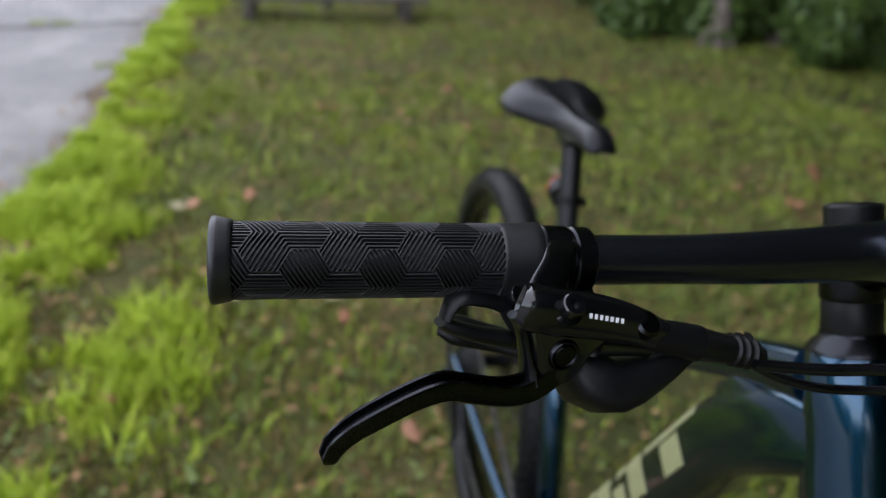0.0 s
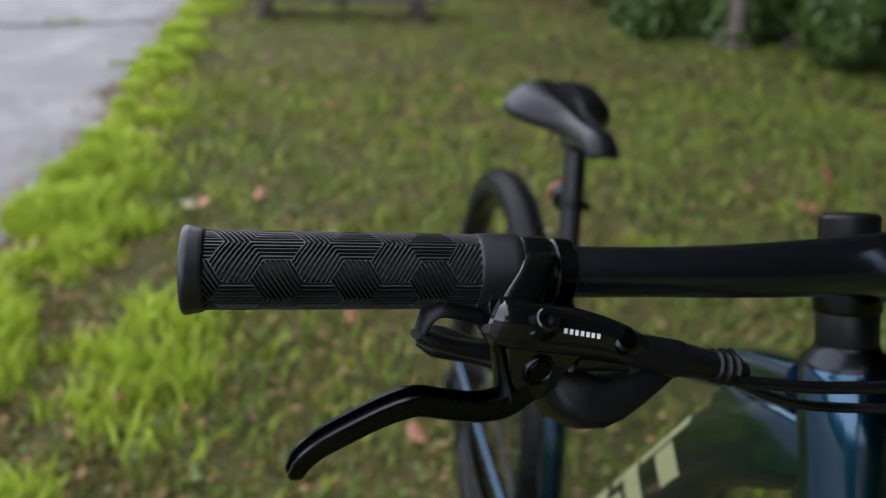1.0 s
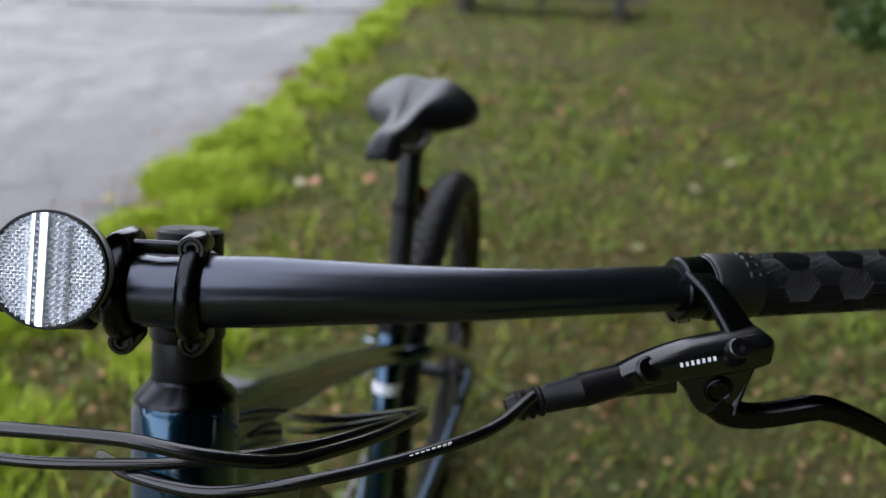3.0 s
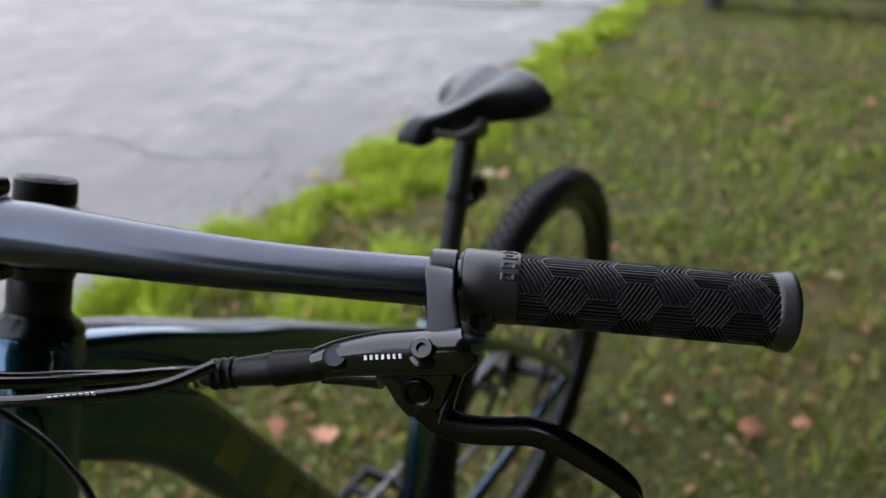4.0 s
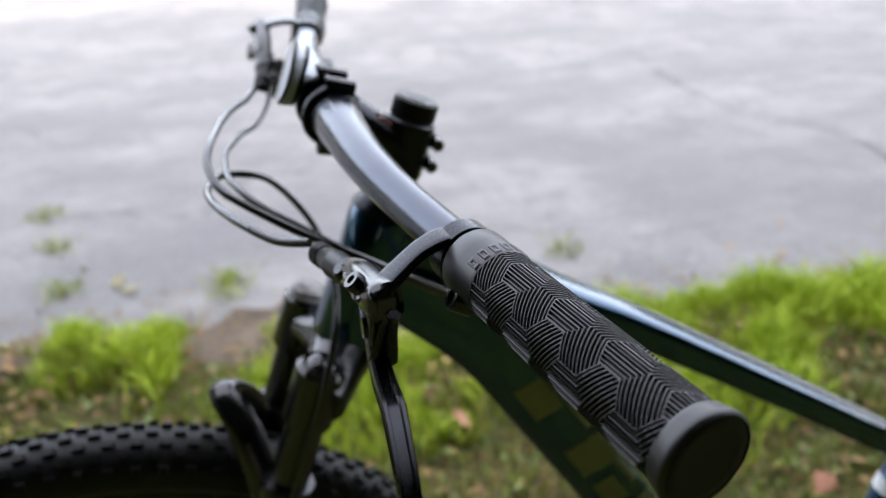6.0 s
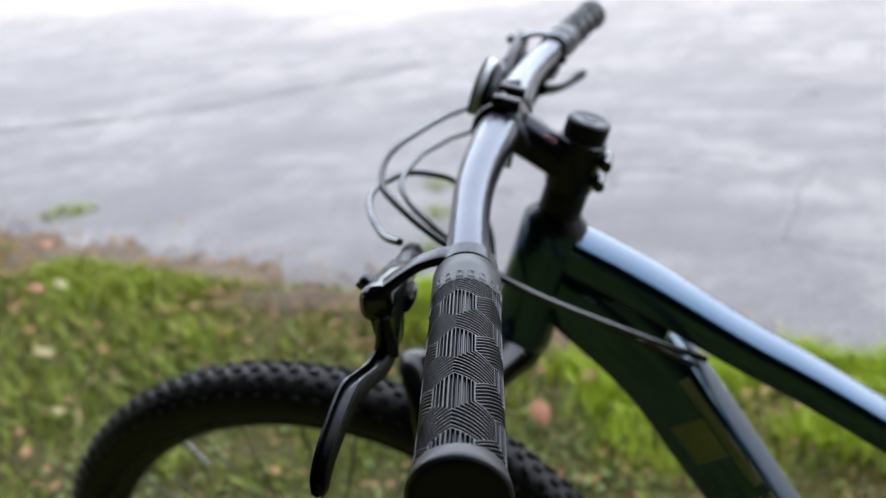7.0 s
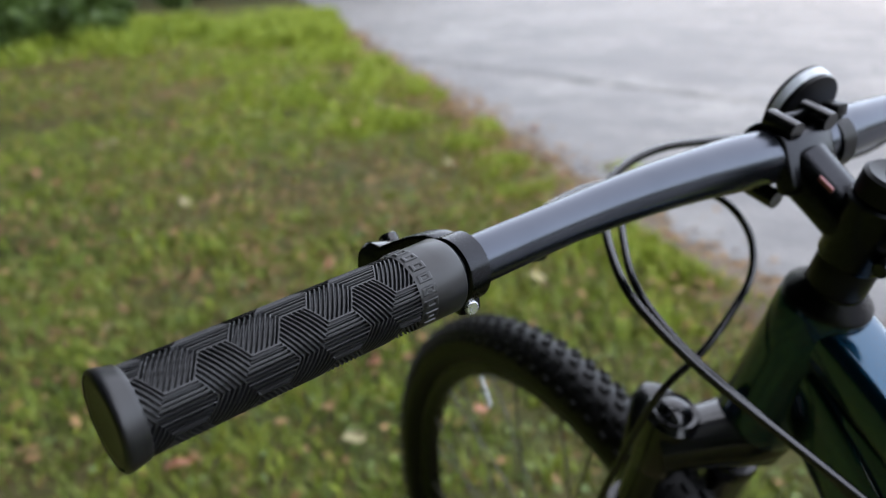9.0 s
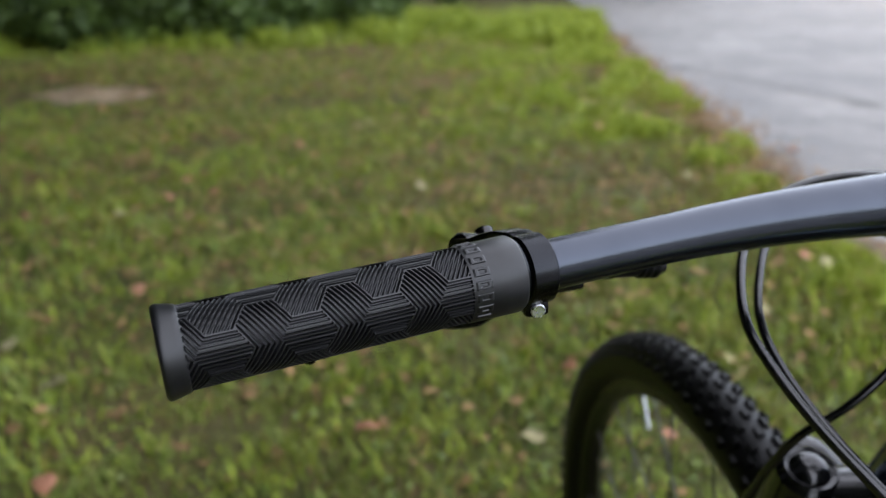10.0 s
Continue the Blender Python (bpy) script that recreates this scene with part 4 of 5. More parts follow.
def make_stem():
    bm = bmesh.new()
    lathe(bm, [(0.0145, 0), (0.0145, 0.0172), (0.016, 0.0186), (0.054, 0.0190), (0.056, 0.018), (0.056, 0)], STEER_TOP, STEER, 40)
    tube(bm, [(-0.004, 0.048, -0.034, 0.0165), (-0.002, 0.030, -0.020, 0.0158), (0, 0.010, -0.004, 0.0165)], 24, 0.006, (1.05, 1.0), (1, 0, 0))
    block(bm, (0.046, 0.014, 0.036), pose(0, 0.0125, -0.001, 20), 0.006, 3)
    stem = add("stem", bm, SATIN, bike, BARS, "satin black four bolt stem", 40)
    bm = bmesh.new()
    lathe(bm, [(-0.0008, 0), (-0.0008, 0.0055), (-0.0002, 0.006), (-0.0012, 0.0145), (0.0005, 0.0166), (0.0125, 0.0168), (0.0135, 0.0160), (0.0135, 0)], STEER_TOP, STEER, 40)
    add("top_cap", bm, PLASTIC, stem, BARS, "round black top cap and spacer")
    bm = bmesh.new()
    lathe(bm, [(0.056, 0), (0.056, 0.0170), (0.057, 0.0174), (0.0745, 0.0174), (0.076, 0.0170), (0.076, 0)], STEER_TOP, STEER, 40)
    add("spacer", bm, PLASTIC, stem, BARS)
    for x in (-0.0165, 0.0135):
        bm = bmesh.new()
        pts = []
        for k in range(13):
            a = radians(-62 + 124 * k / 12)
            pts.append((x, -math.cos(a) * 0.0188, math.sin(a) * 0.0188, 0.0042))
        tube(bm, [(x, -0.004, -0.0215, 0.0046)] + pts + [(x, 0.003, 0.0215, 0.0046)], 12, 0.004, (1.15, 0.75), (1, 0, 0))
        plate = add("faceplate_strap", bm, SATIN, stem, BARS)
        for z in (-1, 1):
            bm = bmesh.new()
            hole = Vector((x, 0.0005, 0.0222) if z > 0 else (x, -0.0085, -0.0200))
            lathe(bm, [(0.016, 0), (0.016, 0.0056), (-0.0030, 0.0060), (-0.0042, 0.0054), (-0.0042, 0.0040), (-0.0030, 0.0040), (-0.0036, 0.0034), (-0.0036, 0.0020), (-0.0012, 0.0018), (-0.0012, 0)], hole, (0, 0.964, -0.266), 20)
            add("bolt", bm, GLOSS, plate, BARS)
    bm = bmesh.new()
    block(bm, (0.026, 0.0045, 0.006), pose(-0.0015, 0.001, 0.0215), 0.0018)
    add("bridge", bm, SATIN, stem, BARS)
    for d in (0.027, 0.044):
        bm = bmesh.new()
        p = steer(d, 0, -0.0215)
        rod(bm, p + Vector((-0.012, 0, 0)), p + Vector((0.0135, 0, 0)), 0.0046, 16)
        block(bm, (0.012, 0.011, 0.009), Matrix.Translation(p + Vector((0, -0.003, 0.001))) @ Matrix.Rotation(radians(20), 4, "X"), 0.002)
        add("pinch_bolt", bm, GLOSS, stem, BARS)
    bm = bmesh.new()
    block(bm, (0.0022, 0.011, 0.003), pose(0.0128, 0.036, -0.0075, -33), 0.0008)
    add("decal", bm, PINK, stem, BARS, "small red stem mark")


def make_reflector():
    """A round white front reflector on a bracket, its face a field of small prisms."""
    R = 0.0232
    m = BARS @ pose(-0.0375, -0.0225, 0.0208, -23, 0, -4)
    n = 190
    g = np.linspace(-R, R, n)
    xx, zz = np.meshgrid(g, g, indexing="ij")
    cell = 0.0025
    row = np.floor(zz / (cell * 0.58))
    fx = np.mod(xx / cell + 0.5 * np.mod(row, 2), 1) - 0.5
    fz = np.mod(zz / (cell * 0.58), 1) - 0.5
    cube = 0.0012 * (1 - 2 * np.maximum(np.abs(fx), np.abs(fz)))
    rib = 0.0030 * np.abs(np.mod(xx / 0.0030 + 0.30 * np.sign(np.mod(zz / 0.0026, 1) - 0.5), 1) - 0.5) + 0.0020 * np.abs(np.mod(zz / 0.0026, 1) - 0.5)
    edge = (np.abs(xx + 0.0058) < 0.0009) | (np.abs(xx + 0.0016) < 0.0017)
    rr = np.hypot(xx, zz)
    bead = 0.0012 + 0.0011 * np.cos(np.arctan2(zz, xx) * 54)
    rim = np.abs(rr - R * 0.935) < R * 0.03
    yy = -np.where(edge, 0.0026, np.where(np.abs(xx - 0.0015) < 0.0070, rib, np.where(rim, bead, cube)))
    keep = rr < R * 0.985
    idx = -np.ones(xx.shape, int)
    idx[keep] = np.arange(keep.sum())
    v = np.c_[xx[keep], yy[keep], zz[keep]]
    q = np.stack([idx[:-1, :-1], idx[1:, :-1], idx[1:, 1:], idx[:-1, 1:]], -1).reshape(-1, 4)
    q = q[(q >= 0).all(1)]
    bm = bmesh.new()
    lathe(bm, [(-0.0010, R * 0.975), (-0.0016, R * 0.985), (-0.0016, R * 1.02), (-0.0010, R * 1.035), (0.0004, R * 1.035), (0.0006, R * 0.99), (0.0095, R * 0.97), (0.0100, R * 0.9), (0.0100, 0), (0.0006, 0), (0.0006, R * 0.95)], (0, 0, 0), (0, 1, 0), 56)
    block(bm, (0.014, 0.012, 0.010), pose(0, 0.011, -0.012), 0.002)
    ob = add("reflector", bm, PLASTIC, bike, m, "round white front reflector in a black rim")
    bm = bmesh.new()
    lathe(bm, [(0.0008, R * 1.0), (0.0008, R * 1.030), (0.0055, R * 1.015), (0.0065, R * 0.985)], (0, 0, 0), (0, 1, 0), 56, True)
    add("lens_wall", bm, CLEAR, ob, m, "clear plastic side wall")
    v = v @ np.array(m.to_3x3()).T + np.array(m.translation)
    linked("lens", raw_mesh("lens", v, [q]), LENS, ob, "clear prismatic reflector lens", 12)
    bm = bmesh.new()
    lathe(bm, [(-0.006, 0.0158), (-0.006, 0.0178), (0.006, 0.0178), (0.006, 0.0158)], (-0.036, 0, 0), (1, 0, 0), 32, True)
    block(bm, (0.012, 0.006, 0.012), pose(-0.036, -0.017, 0.009), 0.0015)
    block(bm, (0.010, 0.012, 0.008), pose(-0.036, 0.004, 0.0205), 0.0015)
    add("bracket", bm, PLASTIC, ob, BARS)


def make_cables():
    W = lambda pts, r: [(*p, r) for p in pts]
    hoses = [
        ("brake_hose", W([(0.164, -0.086, 0.944), (0.145, -0.103, 0.940), (0.114, -0.122, 0.942), (0.078, -0.135, 0.942), (0.042, -0.138, 0.939), (0.012, -0.128, 0.937), (-0.004, -0.112, 0.930), (-0.014, -0.098, 0.921), (-0.018, -0.083, 0.903), (-0.006, -0.070, 0.884), (0.015, -0.064, 0.867), (0.040, -0.063, 0.845), (0.066, -0.073, 0.815), (0.076, -0.10, 0.74), (0.070, -0.14, 0.64)], 0.0025)),
        ("brake_hose", W([(-0.162, -0.094, 0.958), (-0.144, -0.099, 0.956), (-0.124, -0.105, 0.955), (-0.088, -0.117, 0.957), (-0.052, -0.125, 0.958), (-0.016, -0.130, 0.959), (0.014, -0.134, 0.959), (0.040, -0.136, 0.954), (0.066, -0.130, 0.946), (0.082, -0.116, 0.939), (0.102, -0.090, 0.927), (0.117, -0.058, 0.912), (0.115, -0.036, 0.897), (0.100, -0.008, 0.873), (0.068, 0.035, 0.836), (0.042, 0.073, 0.806), (0.026, 0.100, 0.786)], 0.0027)),
        ("gear_cable", W([(-0.160, -0.081, 0.957), (-0.145, -0.086, 0.946), (-0.124, -0.094, 0.939), (-0.098, -0.103, 0.938), (-0.074, -0.113, 0.940), (-0.050, -0.120, 0.940), (-0.026, -0.125, 0.941), (0.0, -0.126, 0.941), (0.028, -0.125, 0.941), (0.055, -0.119, 0.940), (0.076, -0.106, 0.934), (0.092, -0.087, 0.925), (0.107, -0.060, 0.910), (0.107, -0.036, 0.893), (0.092, -0.008, 0.868), (0.060, 0.033, 0.829), (0.040, 0.069, 0.799), (0.025, 0.095, 0.779)], 0.0023))]
    for name, pts in hoses:
        bm = bmesh.new()
        tube(bm, pts, 12, 0.006)
        part(name, bm, GLOSS, bike, "thin black cable hose", 60)
    bm = bmesh.new()
    for k in range(8):
        block(bm, (0.0014, 0.0004, 0.0018), pose(0.128 - 0.0021 * k, -0.1165 - 0.0010 * k, 0.9437 - 0.00005 * k, 20, 0, 25), 0.0)
    part("hose_print", bm, WHITE, bike, "small pale print on a hose")


def make_fork():
    bm = bmesh.new()
    tube(bm, [(*steer(0.226, -0.062, 0.026), 0.019), (*steer(0.216, -0.03, 0.012), 0.021), (*steer(0.210, 0, 0.002), 0.025), (*steer(0.216, 0.03, 0.012), 0.021), (*steer(0.226, 0.062, 0.026), 0.019)], 20, 0.008, (1.0, 1.15), (0, 0, 1))
    tube(bm, [(*steer(0.185), 0.021), (*steer(0.222), 0.024)], 24, 0.01)
    fork = add("fork", bm, GLOSS, bike, FORK, "gloss black suspension fork crown", 40)
    for s in (-1, 1):
        bm = bmesh.new()
        lathe(bm, [(0.198, 0), (0.198, 0.0165), (0.201, 0.0195), (0.246, 0.0200), (0.250, 0.018), (0.250, 0.0152), (0.34, 0.0152), (0.34, 0)], STEER_TOP + Vector((s * 0.053, -0.028 * 0.942, 0.028 * 0.335)), STEER, 28)
        leg = add("fork_leg", bm, GLOSS, fork, FORK)
        bm = bmesh.new()
        base = STEER_TOP + Vector((s * 0.053, -0.028 * 0.942, 0.028 * 0.335))
        lathe(bm, [(0.308, 0.0152), (0.308, 0.0205), (0.311, 0.0215), (0.321, 0.0215), (0.325, 0.0195), (0.47, 0.0200), (0.56, 0.0185), (0.645, 0.016), (0.66, 0.012), (0.66, 0)], base, STEER, 28)
        add("lower_leg", bm, GLOSS, leg.parent, FORK)
        bm = bmesh.new()
        q = base + STEER * 0.198
        if s < 0:
            lathe(bm, [(0.002, 0), (0.002, 0.0165), (-0.002, 0.0165), (-0.003, 0.0150), (-0.006, 0.0150), (-0.009, 0.012), (-0.0105, 0.006), (-0.0105, 0)], q, STEER, 28)
            block(bm, (0.016, 0.007, 0.004), Matrix.Translation(q + Vector((-0.016, -0.004, 0.004))), 0.0015)
            add("lockout_dial", bm, DULL, fork, FORK, "dull steel lockout dial")
        else:
            lathe(bm, [(0.002, 0.0165), (-0.001, 0.0165), (-0.002, 0.0155), (-0.001, 0.0125), (-0.0022, 0.0115), (-0.0060, 0.0078), (-0.0068, 0.003), (-0.0068, 0)], q, STEER, 28)
            add("air_cap", bm, GLOSS, fork, FORK, "round glossy air cap")
    bm = bmesh.new()
    a, b = (STEER_TOP + Vector((s * 0.053, -0.028 * 0.942, 0.028 * 0.335)) + STEER * 0.345 for s in (-1, 1))
    mid = (a + b) / 2 + Vector((0, -0.030, 0.092))
    tube(bm, [(*a, 0.011), (*(a.lerp(mid, 0.55) + Vector((0, 0, 0.018))), 0.010), (*mid, 0.009), (*(b.lerp(mid, 0.55) + Vector((0, 0, 0.018))), 0.010), (*b, 0.011)], 14, 0.01, (1.3, 0.8), (0, 1, 0))
    add("fork_arch", bm, GLOSS, fork, FORK)


def make_wheel(name, centre, axis, up, rear):
    """Rim, knobbly tyre, hub, spokes, brake disc."""
    axis, up = Vector(axis).normalized(), Vector(up)
    fwd = axis.cross(up).normalized()
    up = fwd.cross(axis)
    m = Matrix((( axis.x, fwd.x, up.x, centre[0]), (axis.y, fwd.y, up.y, centre[1]), (axis.z, fwd.z, up.z, centre[2]), (0, 0, 0, 1)))
    if rear:
        m = m @ Matrix.Scale(0.967, 4)
    bm = bmesh.new()
    lathe(bm, [(-0.013, 0.317), (-0.0145, 0.311), (-0.013, 0.301), (-0.006, 0.294), (0.006, 0.294), (0.013, 0.301), (0.0145, 0.311), (0.013, 0.317), (0.008, 0.310), (-0.008, 0.310)], (0, 0, 0), (1, 0, 0), 96, True)
    wheel = add(name, bm, SATIN, bike, m, "black rimmed wheel with knobbly tyre")
    bm = bmesh.new()
    prof = []
    for k in range(15):
        a = radians(-118 + 236 * k / 14)
        prof.append((0.0275 * math.sin(a), 0.3335 + 0.0275 * math.cos(a)))
    lathe(bm, prof + [(0.011, 0.312), (-0.011, 0.312)], (0, 0, 0), (1, 0, 0), 120, True)
    tyre = add("tyre", bm, TYRE, wheel, m, "", 45)
    # tread knobs
    vs, fs = [], []
    n = 104
    for i in range(n):
        for j, (ang, long, wide, shift) in enumerate(((-66, 0.0080, 0.0070, 0), (-42, 0.0085, 0.0066, 0.5), (-22, 0.0100, 0.0058, 0), (0, 0.0100, 0.0064, 0.5), (22, 0.0100, 0.0058, 0), (42, 0.0085, 0.0066, 0.5), (66, 0.0080, 0.0070, 0))):
            t = 2 * math.pi * (i + shift) / n
            a = radians(ang)
            nrm = np.array([math.sin(a), math.cos(a)])
            tan = np.array([math.cos(a), -math.sin(a)])
            for lift, shrink in ((-0.001, 1.0), (0.0038, 0.82)):
                for dl, dw in ((-1, -1), (1, -1), (1, 1), (-1, 1)):
                    p = np.array([0.0, 0.3335]) + nrm * (0.0275 + lift) + tan * dw * wide * 0.5 * shrink
                    tt = t + dl * long * 0.5 * shrink / 0.36
                    vs.append((p[0], p[1] * math.sin(tt), p[1] * math.cos(tt)))
            b = len(vs) - 8
            fs += [(b + 4, b + 5, b + 6, b + 7), (b, b + 1, b + 5, b + 4), (b + 1, b + 2, b + 6, b + 5), (b + 2, b + 3, b + 7, b + 6), (b + 3, b, b + 4, b + 7)]
    v = np.array(vs) @ np.array(m.to_3x3()).T + np.array(m.translation)
    me = raw_mesh("tread", v, [np.array(fs)])
    tread = linked("tread", me, TYRE, wheel, sharp=30)
    tread["kind"] = "stuff"
    bm = bmesh.new()
    w = 0.062 if rear else 0.046
    lathe(bm, [(-w, 0), (-w, 0.009), (-0.034, 0.010), (-0.032, 0.026), (-0.028, 0.026), (-0.026, 0.013), (0.022, 0.013), (0.024, 0.024), (0.028, 0.024), (0.030, 0.010), (w, 0.009), (w, 0)], (0, 0, 0), (1, 0, 0), 28)
    add("hub", bm, SATIN, wheel, m)
    bm = bmesh.new()
    rod(bm, (0, 0, 0), (0, 0, 0.27), 0.0011, 6)
    me = bpy.data.meshes.new("spoke")
    bm.to_mesh(me)
    bm.free()
    me.materials.append(DULL if not rear else SATIN)
    for k in range(28):
        side = 1 if k % 2 else -1
        t0, t1 = 2 * math.pi * k / 28, 2 * math.pi * (k + (1.6 if (k // 2) % 2 else -1.6)) / 28
        a = m @ Vector((side * 0.029, 0.023 * math.sin(t1), 0.023 * math.cos(t1)))
        b = m @ Vector((side * 0.004, 0.296 * math.sin(t0), 0.296 * math.cos(t0)))
        sp = new("spoke", me)
        sp.parent = wheel
        sp.matrix_basis = Matrix.LocRotScale(a, (b - a).to_track_quat("Z", "Y"), (1, 1, (b - a).length / 0.27))
    bm = bmesh.new()
    rod(bm, (0, 0, -0.292), (0, 0, -0.255), 0.003, 8)
    bm.transform(Matrix.Rotation(radians(150 if not rear else 40), 4, "X"))
    add("valve", bm, SILVER, wheel, m, "silver valve stem")
    bm = bmesh.new()
    lathe(bm, [(0.040, 0.058), (0.040, 0.080), (0.042, 0.080), (0.042, 0.058)], (0, 0, 0), (1, 0, 0), 48, True)
    for k in range(6):
        t = k * math.pi / 3
        block(bm, (0.002, 0.007, 0.05), Matrix.Rotation(t, 4, "X") @ pose(0.041, 0, 0.038), 0.0)
    add("brake_disc", bm, DULL, wheel, m, "slotted steel brake disc")
    return m


def make_frame():
    bm = bmesh.new()
    top, bot = (BARS @ steer(0.088)), (BARS @ steer(0.200))
    inv = FRAME.inverted()
    t, b = inv @ top, inv @ bot
    d = (b - t).normalized()
    n = (b - t).length
    lathe(bm, [(0, 0.016), (0, 0.0252), (0.004, 0.0268), (n * 0.4, 0.0272), (n - 0.01, 0.0292), (n - 0.002, 0.0296), (n, 0.028), (n, 0.016)], t, d, 40, True)
    frame_part = add("frame", bm, BLUE, bike, FRAME, "deep metallic blue aluminium head tube", 50)
    bm = bmesh.new()
    lathe(bm, [(-0.0125, 0.0), (-0.0125, 0.0180), (-0.010, 0.0186), (-0.0035, 0.0256), (-0.0005, 0.0262), (-0.0005, 0.0)], t, d, 40)
    add("headset_cover", bm, SATIN, frame_part, FRAME, "satin black headset cover")
    bm = bmesh.new()
    tube(bm, [(0, -0.022, 0.866, 0.0205), (0, 0.038, 0.838, 0.0195), (0, 0.114, 0.796, 0.0178), (0, 0.174, 0.766, 0.0168), (0, 0.31, 0.689, 0.0158), (0, 0.38, 0.648, 0.0155), (0, 0.450, 0.606, 0.0152)], 32, 0.012, (1.12, 0.86), (1, 0, 0), square=0.55)
    add("top_tube", bm, BLUE, frame_part, FRAME, "deep blue sloping top tube", 60)
    bm = bmesh.new()
    tube(bm, [(0, -0.048, 0.836, 0.024), (0, -0.014, 0.818, 0.030), (0, 0.046, 0.766, 0.0315), (0, 0.099, 0.689, 0.031), (0, 0.188, 0.553, 0.0305), (0, 0.285, 0.405, 0.030), (0, 0.360, 0.315, 0.030)], 32, 0.012, (0.80, 1.0), (1, 0, 0), square=0.5)
    down = add("down_tube", bm, BLUE, frame_part, FRAME, "deep blue down tube with olive blocks", 60)
    bm = bmesh.new()
    slab(bm, [(-0.030, 0.848), (0.040, 0.826), (0.060, 0.806), (0.058, 0.770), (0.0, 0.79)], 0.042, Matrix(((0, 1, 0, -0.021), (1, 0, 0, 0), (0, 0, 1, 0), (0, 0, 0, 1))), 0.004)
    add("gusset", bm, BLUE, frame_part, FRAME)
    # olive blocks on both flanks of the down tube
    a0 = Vector((0, 0.099, 0.689))
    along, across = Vector((0, 0.548, -0.836)), Vector((0, 0.836, 0.548))
    for side in (-1, 1):
        for t0, w, lo, hi in ((-0.082, 0.108, 0.0206, 0.027), (-0.047, 0.038, -0.0095, 0.0178), (0.036, 0.036, -0.0095, 0.027), (0.0735, 0.030, 0.0206, 0.027), (0.086, 0.028, -0.0095, 0.012), (0.126, 0.036, -0.0095, 0.027), (0.164, 0.034, 0.0206, 0.027), (0.164, 0.030, -0.0095, -0.003), (0.21, 0.036, -0.0095, 0.027)):
            bm = bmesh.new()
            k = []
            for i in range(5):
                h = lo + (hi - lo) * i / 4
                aw = 0.80 * 0.0312 * max(0.0, 1 - (abs(h) / 0.0312) ** 4) ** 0.25 + 0.0006
                for e in (t0, t0 + w):
                    q = a0 + along * e + across * h
                    k.append(bm.verts.new((side * aw, q.y, q.z)))
            for i in range(4):
                bm.faces.new((k[2 * i], k[2 * i + 1], k[2 * i + 3], k[2 * i + 2]))
            got = bmesh.ops.extrude_face_region(bm, geom=bm.faces[:])["geom"]
            bmesh.ops.translate(bm, verts=[v for v in got if isinstance(v, bmesh.types.BMVert)], vec=(-side * 0.002, 0, 0))
            add("decal_block", bm, OLIVE, frame_part, FRAME)
    bm = bmesh.new()
    rod(bm, (0, 0.374, 0.30), (0, 0.4645, 0.635), 0.0172, 24)
    seat_tube = add("seat_tube", bm, BLUE, frame_part, FRAME, "deep blue seat tube with white band", 50)
    bm = bmesh.new()
    ax = Vector((0, 0.0915, 0.335)).normalized()
    lathe(bm, [(0, 0.0170), (0, 0.01765), (0.014, 0.01765), (0.014, 0.0170)], Vector((0, 0.4426, 0.554)), ax, 28, True)
    add("band", bm, WHITE, frame_part, FRAME, "white band decal")
    bm = bmesh.new()
    lathe(bm, [(0, 0.0165), (0, 0.0195), (0.013, 0.0195), (0.013, 0.0140)], Vector((0, 0.4628, 0.629)), ax, 28, True)
    rod(bm, (-0.012, 0.486, 0.631), (0.014, 0.486, 0.631), 0.0045, 12)
    add("seat_clamp", bm, SATIN, frame_part, FRAME)
    bm = bmesh.new()
    rod(bm, (-0.037, 0.360, 0.305), (0.037, 0.360, 0.305), 0.021, 28)
    add("bottom_bracket", bm, BLUE, frame_part, FRAME)
    for s in (-1, 1):
        bm = bmesh.new()
        tube(bm, [(s * 0.010, 0.450, 0.600, 0.010), (s * 0.040, 0.49, 0.588, 0.0095), (s * 0.050, 0.59, 0.530, 0.0088), (s * 0.060, 0.71, 0.442, 0.0085), (s * 0.066, 0.795, 0.368, 0.0095)], 16, 0.012, (0.85, 1.1), (1, 0, 0))
        add("seat_stay", bm, BLUE, frame_part, FRAME, "", 60)
        bm = bmesh.new()
        tube(bm, [(s * 0.026, 0.38, 0.308, 0.013), (s * 0.038, 0.45, 0.310, 0.012), (s * 0.052, 0.59, 0.328, 0.0105), (s * 0.066, 0.795, 0.352, 0.011)], 16, 0.012, (0.8, 1.15), (1, 0, 0))
        add("chain_stay", bm, BLUE, frame_part, FRAME, "", 60)
        bm = bmesh.new()
        block(bm, (0.006, 0.032, 0.046), pose(s * 0.066, 0.797, 0.355, 12), 0.003)
        add("dropout", bm, NAVY, frame_part, FRAME)
    # seatpost, light band, rear light
    bm = bmesh.new()
    a, b = Vector((0, 0.4660, 0.638)), Vector((0, 0.5250, 0.860))
    rod(bm, a - (b - a) * 0.3, b, 0.0138, 24)
    block(bm, (0.034, 0.046, 0.028), pose(0, 0.524, 0.855, -8), 0.007)
    block(bm, (0.048, 0.020, 0.012), pose(0, 0.512, 0.866, -8), 0.004)
    block(bm, (0.024, 0.050, 0.014), pose(0, 0.526, 0.870, 0), 0.004)
    post = add("seatpost", bm, SEATPOST, bike, FRAME, "satin black aluminium seatpost", 40)
    bm = bmesh.new()
    ax = (b - a).normalized()
    q = a.lerp(b, 0.60)
    lathe(bm, [(0, 0.0138), (0, 0.0165), (0.011, 0.0165), (0.011, 0.0138)], q, ax, 28, True)
